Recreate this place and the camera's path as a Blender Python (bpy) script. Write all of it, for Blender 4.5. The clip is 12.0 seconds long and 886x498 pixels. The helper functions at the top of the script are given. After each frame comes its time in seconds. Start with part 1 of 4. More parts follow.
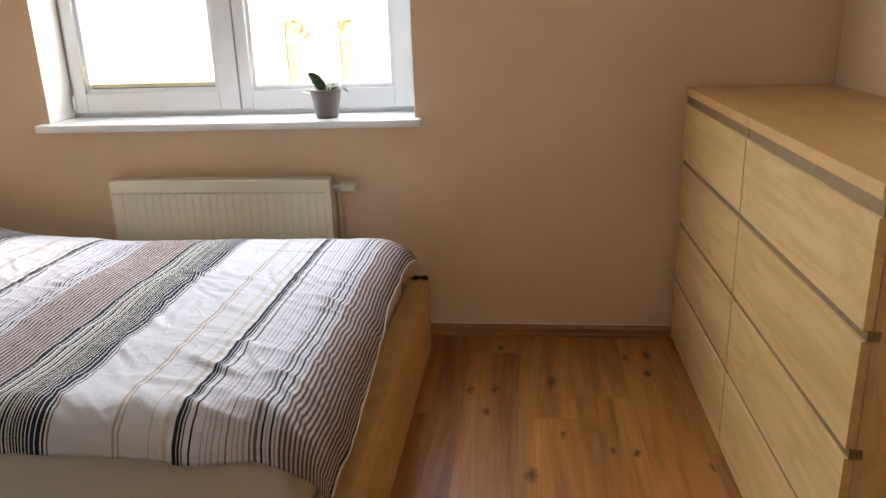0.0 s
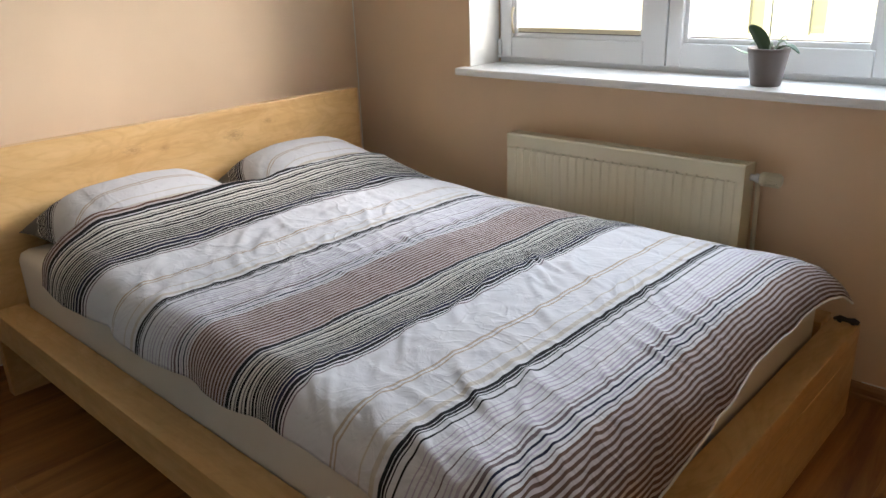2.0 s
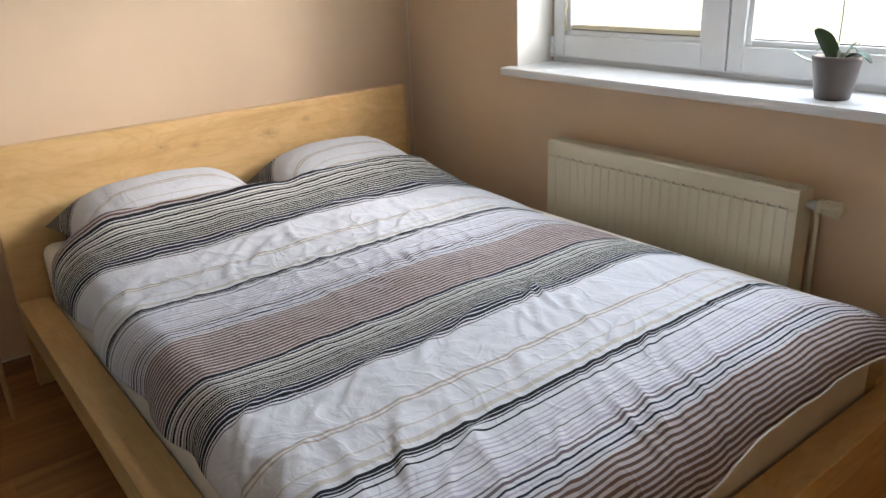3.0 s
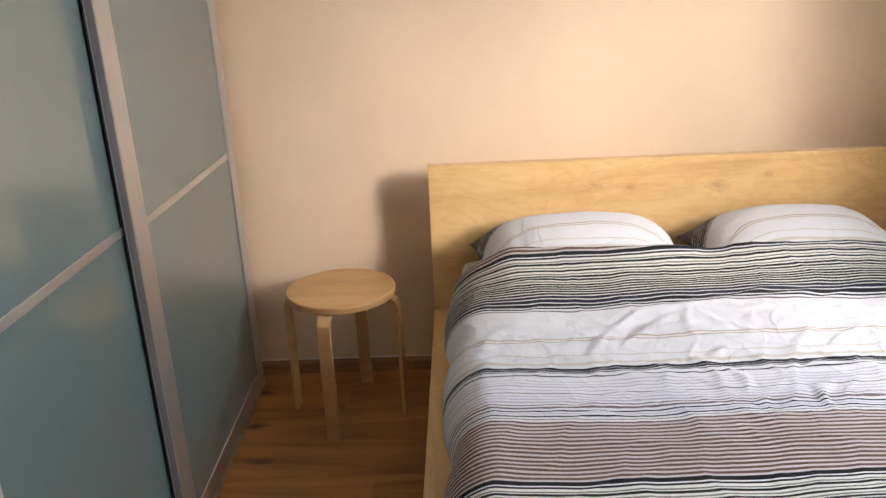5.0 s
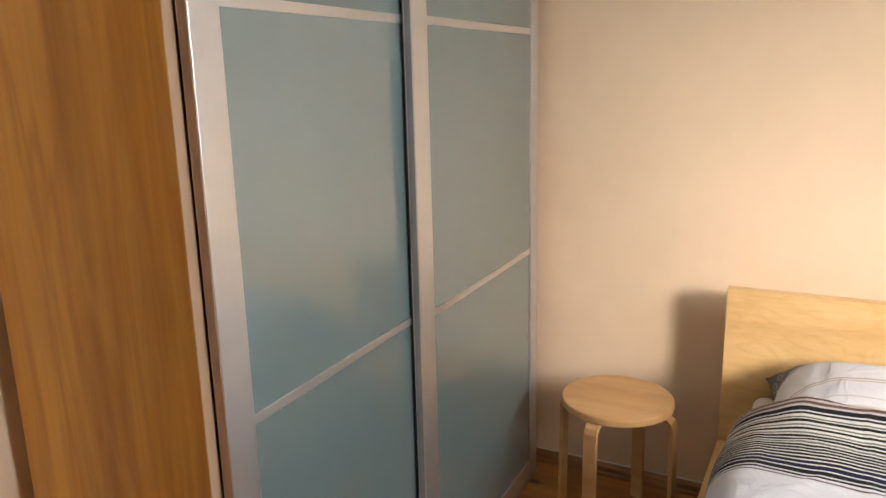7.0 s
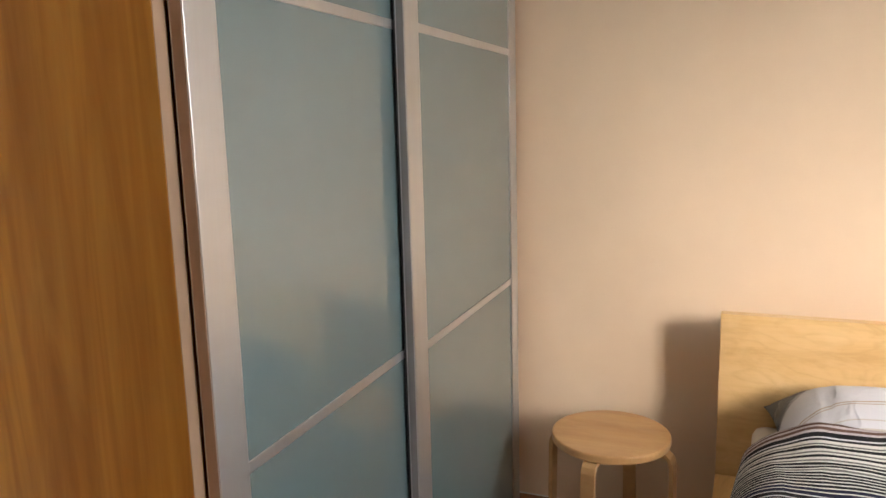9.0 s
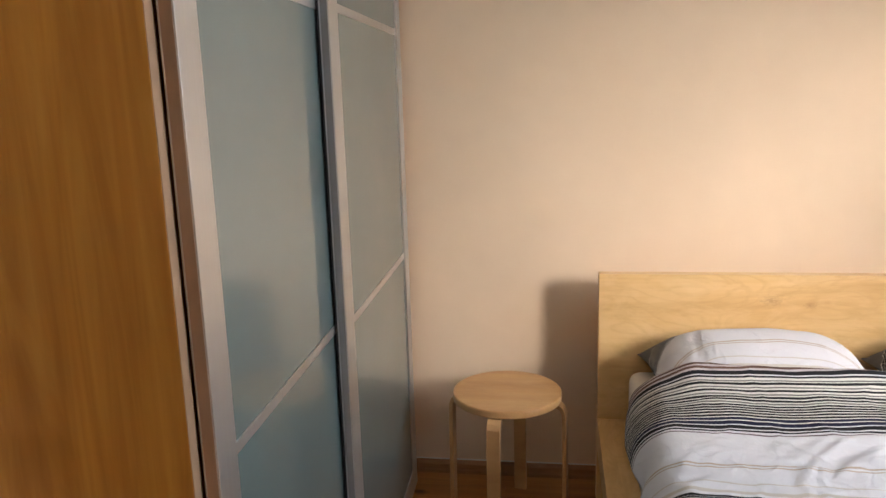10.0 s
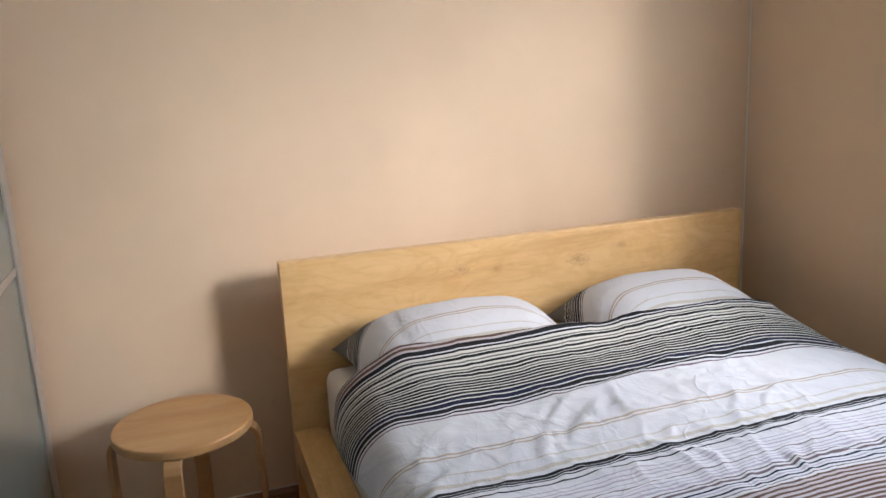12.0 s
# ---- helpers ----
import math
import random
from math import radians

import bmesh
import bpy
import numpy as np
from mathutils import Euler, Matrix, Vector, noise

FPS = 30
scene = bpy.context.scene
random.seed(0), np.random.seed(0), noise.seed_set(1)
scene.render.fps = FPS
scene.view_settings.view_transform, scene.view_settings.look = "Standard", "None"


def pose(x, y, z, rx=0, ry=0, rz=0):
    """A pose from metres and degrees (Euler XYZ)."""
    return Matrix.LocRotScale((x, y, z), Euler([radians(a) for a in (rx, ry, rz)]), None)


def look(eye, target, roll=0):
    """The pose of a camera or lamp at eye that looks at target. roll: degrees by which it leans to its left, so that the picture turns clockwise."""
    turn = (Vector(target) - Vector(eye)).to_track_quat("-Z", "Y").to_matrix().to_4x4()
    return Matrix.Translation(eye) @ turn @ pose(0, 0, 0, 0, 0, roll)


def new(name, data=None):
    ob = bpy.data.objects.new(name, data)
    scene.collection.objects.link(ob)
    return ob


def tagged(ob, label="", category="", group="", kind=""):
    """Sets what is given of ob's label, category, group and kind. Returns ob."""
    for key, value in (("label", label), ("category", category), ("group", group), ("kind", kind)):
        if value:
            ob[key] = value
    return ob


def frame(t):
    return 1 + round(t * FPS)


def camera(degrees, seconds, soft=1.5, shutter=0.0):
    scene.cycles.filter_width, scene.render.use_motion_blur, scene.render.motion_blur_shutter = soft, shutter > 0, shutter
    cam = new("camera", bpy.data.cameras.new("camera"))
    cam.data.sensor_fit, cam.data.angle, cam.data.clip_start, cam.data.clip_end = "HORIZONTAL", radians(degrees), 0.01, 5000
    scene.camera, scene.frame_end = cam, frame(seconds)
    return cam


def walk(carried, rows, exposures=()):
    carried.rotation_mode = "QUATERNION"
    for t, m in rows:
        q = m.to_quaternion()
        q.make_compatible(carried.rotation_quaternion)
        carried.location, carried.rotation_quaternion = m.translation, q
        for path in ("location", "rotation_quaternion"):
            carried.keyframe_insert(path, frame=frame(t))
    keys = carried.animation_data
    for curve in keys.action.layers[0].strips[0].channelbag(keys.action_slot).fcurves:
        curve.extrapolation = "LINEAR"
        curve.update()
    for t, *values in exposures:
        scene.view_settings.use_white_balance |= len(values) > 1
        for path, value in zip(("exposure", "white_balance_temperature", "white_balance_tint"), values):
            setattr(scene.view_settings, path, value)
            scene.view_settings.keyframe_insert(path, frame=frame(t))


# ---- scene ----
cam = camera(60.9, 12.0)
PATH = [
    (0, (2.524, -2.887, 1.294), (2.308, -0.992, 0.69), -1.9),
    (0.5, (2.488, -2.748, 1.283), (2.257, -0.849, 0.701), -1.8),
    (1, (2.449, -2.626, 1.286), (1.858, -0.806, 0.704), -2.0),
    (1.5, (2.504, -2.493, 1.264), (1.477, -0.877, 0.684), -2.1),
    (2, (2.614, -2.304, 1.26), (1.32, -0.944, 0.57), -2.1),
    (2.5, (2.661, -2.11, 1.278), (1.279, -0.857, 0.556), -2.3),
    (3, (2.683, -1.968, 1.282), (1.199, -0.834, 0.566), -2.4),
    (3.5, (2.668, -1.846, 1.293), (0.974, -1.081, 0.555), -2.4),
    (3.7, (2.631, -1.814, 1.3), (0.88, -1.206, 0.55), -2.5),
    (5.3, (2.433, -1.536, 1.359), (0.546, -1.766, 0.736), -2.1),
    (5.5, (2.418, -1.489, 1.381), (0.552, -1.855, 0.764), -1.7),
    (6, (2.418, -1.456, 1.412), (0.613, -2.072, 0.81), -1.6),
    (6.5, (2.439, -1.445, 1.445), (0.689, -2.239, 0.889), -1.5),
    (7, (2.43, -1.447, 1.465), (0.707, -2.355, 1.008), -1.4),
    (7.2, (2.422, -1.442, 1.467), (0.7, -2.379, 1.074), -1.5),
    (8.8, (2.354, -1.602, 1.378), (0.558, -2.438, 1.105), -1.3),
    (9, (2.37, -1.636, 1.383), (0.549, -2.392, 1.047), -1.5),
    (9.5, (2.455, -1.74, 1.382), (0.571, -2.272, 0.972), -1.5),
    (10, (2.501, -1.847, 1.394), (0.566, -2.144, 0.988), -1.7),
    (10.5, (2.457, -1.947, 1.383), (0.498, -2.003, 0.985), -2.0),
    (11, (2.393, -1.999, 1.373), (0.448, -1.776, 0.966), -2.4),
    (11.5, (2.268, -1.97, 1.303), (0.36, -1.546, 0.879), -2.5),
    (12, (2.158, -1.925, 1.264), (0.305, -1.302, 0.841), -2.8),
]
DAY, BEAM = 15.8, 215.0   # watts
# seconds, stops, kelvin, tint
WHITE = [(0, 1.52, 6700, 13), (1.5, 1.2, 6450, 11), (2.5, 1.06, 6400, 10), (3.7, 1.2, 6350, 11), (6.5, 1.66, 7000, 14), (9.5, 1.43, 6750, 14), (12, 1.2, 6150, 12)]
WALL_COLOUR = (0.77, 0.57, 0.385)
walk(cam, [(t, look(eye, aim, lean)) for t, eye, aim, lean in PATH], WHITE)

# ---- world and sun ----
world = bpy.data.worlds.new("world")
scene.world = world
world.use_nodes = True
sky = world.node_tree.nodes.new("ShaderNodeTexSky")
sky.sky_type = "NISHITA"
sky.sun_disc = False
SUN_HEIGHT, SUN_TURN = radians(38), radians(200)
sky.sun_elevation, sky.sun_rotation = SUN_HEIGHT, SUN_TURN
world.node_tree.links.new(sky.outputs[0], world.node_tree.nodes["Background"].inputs[0])
world.node_tree.nodes["Background"].inputs[1].default_value = 0.15
sun = new("sun", bpy.data.lights.new("sun", "SUN"))
sun.data.energy, sun.data.angle, sun.data.color = 5.0, radians(0.5), (1.0, 0.93, 0.82)
toward = Vector((math.sin(SUN_TURN) * math.cos(SUN_HEIGHT), math.cos(SUN_TURN) * math.cos(SUN_HEIGHT), math.sin(SUN_HEIGHT)))
sun.matrix_world = look(toward * 30, (0, 0, 0))

# the sky's light through the window opening
day = new("window_daylight", bpy.data.lights.new("window_daylight", "AREA"))
day.data.shape, day.data.size, day.data.size_y = "RECTANGLE", 1.36, 0.68
day.data.energy, day.data.color, day.data.spread = DAY, (0.77, 0.885, 1.0), radians(150)
day.matrix_world = look((1.355, 0.30, 1.74), (2.15, -1.70, 1.05))
# the brightest stretch of sky and sunlit house front, north east of the window
glow = new("bright_sky_north_east", bpy.data.lights.new("bright_sky_north_east", "AREA"))
glow.data.shape, glow.data.size, glow.data.size_y = "RECTANGLE", 1.6, 1.5
glow.data.energy, glow.data.color, glow.data.spread = BEAM, (1.0, 0.97, 0.94), radians(180)
glow.matrix_world = look((1.355 + 3.45, 0.10 + 3.25, 1.50 + 1.50), (1.355, 0.10, 1.50))


# ---- materials ----
def material(name, base, rough=0.5, metal=0.0):
    m = bpy.data.materials.new(name)
    m.use_nodes = True
    b = m.node_tree.nodes["Principled BSDF"]
    b.inputs["Base Color"].default_value = (*base, 1)
    b.inputs["Roughness"].default_value = rough
    b.inputs["Metallic"].default_value = metal
    return m, m.node_tree, b


def node(nt, kind, **values):
    n = nt.nodes.new(kind)
    for k, v in values.items():
        n.inputs[k.replace("_", " ")].default_value = v
    return n


def coords(nt, scale=(1, 1, 1), shift=0.0):
    """Object coordinates, scaled, and shifted by the object's own random number."""
    tc = nt.nodes.new("ShaderNodeTexCoord")
    mp = nt.nodes.new("ShaderNodeMapping")
    mp.inputs["Scale"].default_value = scale
    nt.links.new(tc.outputs["Object"], mp.inputs["Vector"])
    if shift:
        info = nt.nodes.new("ShaderNodeObjectInfo")
        mul = nt.nodes.new("ShaderNodeMath")
        mul.operation = "MULTIPLY"
        mul.inputs[1].default_value = shift
        nt.links.new(info.outputs["Random"], mul.inputs[0])
        nt.links.new(mul.outputs[0], mp.inputs["Location"])
    return mp.outputs[0]


def noise_tex(nt, vec, scale, detail=4, rough=0.55, distort=0.0):
    n = node(nt, "ShaderNodeTexNoise", Scale=scale, Detail=detail, Roughness=rough, Distortion=distort)
    nt.links.new(vec, n.inputs["Vector"])
    return n.outputs["Fac"]


def ramp(nt, fac, stops, mode="LINEAR"):
    r = nt.nodes.new("ShaderNodeValToRGB")
    r.color_ramp.interpolation = mode
    e = r.color_ramp.elements
    while len(e) < len(stops):
        e.new(0.5)
    for k, (p, c) in enumerate(stops):
        e[k].position = p
        e[k].color = (*c, 1) if len(c) == 3 else c
    nt.links.new(fac, r.inputs[0])
    return r.outputs[0]


def mix(nt, fac, a, b, mode="MIX"):
    m = nt.nodes.new("ShaderNodeMix")
    m.data_type, m.blend_type = "RGBA", mode
    for src, slot in ((fac, m.inputs[0]), (a, m.inputs[6]), (b, m.inputs[7])):
        if isinstance(src, (int, float)):
            slot.default_value = src
        elif isinstance(src, tuple):
            slot.default_value = (*src, 1)
        else:
            nt.links.new(src, slot)
    return m.outputs[2]


def bump(nt, b, height, strength, distance):
    n = node(nt, "ShaderNodeBump", Strength=strength, Distance=distance)
    nt.links.new(height, n.inputs["Height"])
    nt.links.new(n.outputs[0], b.inputs["Normal"])


def painted(name, base, rough=0.75, grain=260, depth=0.0006, uneven=0.05):
    m, nt, b = material(name, base, rough)
    v = coords(nt)
    big = noise_tex(nt, v, 1.7, 3)
    lo, hi = tuple(c * (1 - uneven) for c in base), tuple(min(1, c * (1 + uneven)) for c in base)
    nt.links.new(ramp(nt, big, [(0.3, lo), (0.7, hi)]), b.inputs["Base Color"])
    bump(nt, b, noise_tex(nt, v, grain, 5, 0.6), 0.35, depth)
    return m


def veneer(name, dark, mid, light, along="z", rough=0.38, flame=0.5, coat=0.15, fibre=0.12, marks=(), stretch=1.0):
    """Wood whose grain runs along one axis."""
    m, nt, b = material(name, mid, rough)
    s = {"x": (0.5, 7, 7), "y": (7, 0.5, 7), "z": (7, 7, 0.5)}[along]
    s = tuple(c / stretch if c < 1 else c for c in s)
    v = coords(nt, s, 9.0)
    flow = noise_tex(nt, v, 1.3, 5, 0.6, 0.9 / stretch)
    base = ramp(nt, flow, [(0.25, dark), (0.5, mid), (0.78, light)])
    s2 = {"x": (1.2, 3, 3), "y": (3, 1.2, 3), "z": (3, 3, 1.2)}[along]
    s2 = tuple(c / stretch ** 2 if c < 2 else c for c in s2)
    fig = noise_tex(nt, coords(nt, s2, 5.0), 2.6, 3, 0.5, 2.6 / stretch)
    base = mix(nt, ramp(nt, fig, [(0.42, (0, 0, 0)), (0.5, (flame, flame, flame)), (0.58, (0, 0, 0))]), base, dark)
    s3 = {"x": (3, 160, 160), "y": (160, 3, 160), "z": (160, 160, 3)}[along]
    fine = noise_tex(nt, coords(nt, s3), 1.0, 3)
    base = mix(nt, ramp(nt, fine, [(0.35, (fibre,) * 3), (0.6, (0, 0, 0))]), base, dark)
    blotch = noise_tex(nt, coords(nt, s2, 3.0), 4.5, 4, 0.6, 1.5)
    base = mix(nt, ramp(nt, blotch, [(0.45, (0, 0, 0)), (0.7, (0.45,) * 3)]), base, light)
    for ky, kz, r in marks:
        geo = nt.nodes.new("ShaderNodeNewGeometry")
        mp = nt.nodes.new("ShaderNodeMapping")
        mp.inputs["Location"].default_value = (0, -ky / (r * 1.8), -kz / r)
        mp.inputs["Scale"].default_value = (0, 1 / (r * 1.8), 1 / r)
        nt.links.new(geo.outputs["Position"], mp.inputs["Vector"])
        wob = node(nt, "ShaderNodeTexNoise", Scale=3.0, Detail=3.0)
        nt.links.new(mp.outputs[0], wob.inputs["Vector"])
        add = nt.nodes.new("ShaderNodeVectorMath")
        add.operation = "MULTIPLY_ADD"
        add.inputs[1].default_value = (0, 1.6, 1.6)
        nt.links.new(wob.outputs["Color"], add.inputs[0])
        nt.links.new(mp.outputs[0], add.inputs[2])
        sub = nt.nodes.new("ShaderNodeVectorMath")
        sub.operation = "SUBTRACT"
        sub.inputs[1].default_value = (0, 0.8, 0.8)
        nt.links.new(add.outputs[0], sub.inputs[0])
        ln = nt.nodes.new("ShaderNodeVectorMath")
        ln.operation = "LENGTH"
        nt.links.new(sub.outputs[0], ln.inputs[0])
        base = mix(nt, ramp(nt, ln.outputs["Value"], [(0.0, (0.5,) * 3), (0.3, (0.38,) * 3), (0.45, (0.12,) * 3), (0.7, (0.25,) * 3), (1.0, (0, 0, 0))]), base, (0.30, 0.14, 0.045))
    nt.links.new(base, b.inputs["Base Color"])
    b.inputs["Coat Weight"].default_value = coat
    b.inputs["Coat Roughness"].default_value = 0.25
    nt.links.new(ramp(nt, fig, [(0.3, (rough - 0.05,) * 3), (0.7, (rough + 0.08,) * 3)]), b.inputs["Roughness"])
    bump(nt, b, fine, 0.2, 0.0004)
    return m


WALL = painted("wall_paint", WALL_COLOUR, 0.85)
CEILING = painted("ceiling_paint", (0.82, 0.80, 0.76), 0.9)
REVEAL = painted("reveal_paint", (0.82, 0.80, 0.76), 0.7)
PLASTER_EDGE = painted("hall_paint", (0.74, 0.66, 0.56), 0.85)
PVC = painted("white_window_plastic", (0.80, 0.81, 0.82), 0.32, 40, 0.0002, 0.02)
SILL = painted("white_stone_sill", (0.82, 0.82, 0.82), 0.28, 30, 0.0003, 0.04)
SEAL = material("grey_rubber_seal", (0.18, 0.17, 0.16), 0.6)[0]
ENAMEL = painted("cream_enamel", (0.70, 0.63, 0.46), 0.35, 60, 0.0002, 0.03)
GRILLE = material("grille_gap_shade", (0.05, 0.045, 0.04), 0.8)[0]
BIRCH_X = veneer("birch_veneer_along_x", (0.52, 0.29, 0.10), (0.69, 0.43, 0.17), (0.78, 0.53, 0.24), "x", flame=0.35)
BIRCH_Y = veneer("birch_veneer_along_y", (0.52, 0.285, 0.095), (0.70, 0.44, 0.175), (0.80, 0.545, 0.25), "y", flame=0.42)
CHEST = veneer("chest_birch_veneer", (0.52, 0.315, 0.115), (0.71, 0.475, 0.205), (0.80, 0.575, 0.29), "y", flame=0.55, fibre=0.05, stretch=1.8)
CHEST_TOP = veneer("chest_top_birch_veneer", (0.50, 0.265, 0.085), (0.64, 0.37, 0.135), (0.70, 0.44, 0.18), "y", flame=0.2, fibre=0.05, stretch=1.8)
HEAD = veneer("headboard_birch_veneer", (0.56, 0.31, 0.11), (0.72, 0.45, 0.185), (0.80, 0.54, 0.26), "y", flame=0.35, marks=[(-0.775, 0.705, 0.026), (-1.175, 0.722, 0.020), (-1.06, 0.708, 0.012), (-0.62, 0.735, 0.012)])
BIRCH_Z = veneer("birch_veneer_along_z", (0.50, 0.30, 0.12), (0.64, 0.42, 0.19), (0.73, 0.51, 0.26), "z")
BEECH = veneer("stool_birch", (0.44, 0.22, 0.078), (0.55, 0.295, 0.115), (0.63, 0.37, 0.16), "y", 0.35, 0.15)
PANEL = veneer("wardrobe_beech", (0.42, 0.165, 0.020), (0.64, 0.30, 0.045), (0.80, 0.45, 0.08), "z", 0.42, 0.45, fibre=0.05, stretch=2.1)
EDGE = veneer("light_beech_edge", (0.30, 0.18, 0.11), (0.36, 0.225, 0.14), (0.42, 0.27, 0.17), "z", 0.4, 0.1)
SKIRT_WOOD = veneer("skirting_wood", (0.20, 0.085, 0.03), (0.31, 0.145, 0.05), (0.38, 0.19, 0.075), "x", 0.4, 0.3)
# birch darkened so that the shade in the drawer gaps is in its colour
SHADOW_BOARD = veneer("shaded_drawer_lip_wood", (0.17, 0.10, 0.04), (0.24, 0.15, 0.065), (0.31, 0.20, 0.09), "y", 0.5, 0.2)
POT = painted("grey_brown_pot", (0.135, 0.105, 0.09), 0.45, 90, 0.0004, 0.08)
BARK = painted("bark_chips", (0.09, 0.055, 0.03), 0.9, 60, 0.004, 0.3)
BLACK = painted("black_plastic", (0.015, 0.015, 0.016), 0.4, 60, 0.0003, 0.1)
SHEET = painted("cream_cotton_sheet", (0.68, 0.62, 0.54), 0.9, 900, 0.0006, 0.05)
PIPING = painted("white_cotton_piping", (0.75, 0.72, 0.68), 0.9, 900, 0.0005, 0.04)
# dark grey carries the shade on the side of the aluminium stile
STILE_SIDE = painted("shaded_stile_side", (0.22, 0.21, 0.21), 0.5, 60, 0.0002, 0.03)
DARK = material("dark_gap", (0.012, 0.011, 0.01), 0.7)[0]
LEAF = painted("dark_green_leaf", (0.035, 0.07, 0.03), 0.35, 50, 0.0006, 0.25)
ROOT = painted("silver_green_root", (0.35, 0.42, 0.33), 0.6, 60, 0.0006, 0.2)

ALU, _nt, _b = material("brushed_aluminium", (0.56, 0.55, 0.54), 0.36, 0.85)
_v = coords(_nt, (140, 140, 1.5))
_n = noise_tex(_nt, _v, 1.5, 3)
_nt.links.new(ramp(_nt, _n, [(0.3, (0.3,) * 3), (0.7, (0.44,) * 3)]), _b.inputs["Roughness"])

FROST, _nt, _b = material("grey_green_satin_glass", (0.065, 0.10, 0.098), 0.3)
_gl = _nt.nodes.new("ShaderNodeBsdfGlossy")
_gl.inputs["Roughness"].default_value = 0.012
_fr = _nt.nodes.new("ShaderNodeFresnel")
_fr.inputs[0].default_value = 2.0
_mx = _nt.nodes.new("ShaderNodeMixShader")
_nt.links.new(_fr.outputs[0], _mx.inputs[0])
_nt.links.new(_b.outputs[0], _mx.inputs[1])
_nt.links.new(_gl.outputs[0], _mx.inputs[2])
_nt.links.new(_mx.outputs[0], _nt.nodes["Material Output"].inputs["Surface"])
_n = noise_tex(_nt, coords(_nt), 2.0, 3)
_nt.links.new(ramp(_nt, _n, [(0.3, (0.112, 0.158, 0.158)), (0.7, (0.126, 0.176, 0.174))]), _b.inputs["Base Color"])
_nt.links.new(ramp(_nt, _n, [(0.3, (0.3,) * 3), (0.7, (0.4,) * 3)]), _b.inputs["Roughness"])

PANE, _nt, _b = material("clear_window_glass", (1, 1, 1), 0.0)
_b.inputs["Transmission Weight"].default_value = 1.0
_b.inputs["IOR"].default_value = 1.45

BLIND, _nt, _b = material("thin_white_blind_cloth", (0.85, 0.84, 0.8), 0.9)
_tr = _nt.nodes.new("ShaderNodeBsdfTranslucent")
_tr.inputs[0].default_value = (0.88, 0.87, 0.83, 1)
_mx = _nt.nodes.new("ShaderNodeMixShader")
_mx.inputs[0].default_value = 0.7
_nt.links.new(_b.outputs[0], _mx.inputs[1])
_nt.links.new(_tr.outputs[0], _mx.inputs[2])
_see = _nt.nodes.new("ShaderNodeBsdfTransparent")   # an open weave, half of it holes
_mx2 = _nt.nodes.new("ShaderNodeMixShader")
_mx2.inputs[0].default_value = 0.5
_nt.links.new(_mx.outputs[0], _mx2.inputs[1])
_nt.links.new(_see.outputs[0], _mx2.inputs[2])
_nt.links.new(_mx2.outputs[0], _nt.nodes["Material Output"].inputs["Surface"])


PETAL, _nt, _b = material("translucent_cream_petal", (0.78, 0.62, 0.48), 0.6)
_tr = _nt.nodes.new("ShaderNodeBsdfTranslucent")
_tr.inputs[0].default_value = (0.8, 0.64, 0.48, 1)
_mx = _nt.nodes.new("ShaderNodeMixShader")
_mx.inputs[0].default_value = 0.6
_nt.links.new(_b.outputs[0], _mx.inputs[1])
_nt.links.new(_tr.outputs[0], _mx.inputs[2])
_nt.links.new(_mx.outputs[0], _nt.nodes["Material Output"].inputs["Surface"])


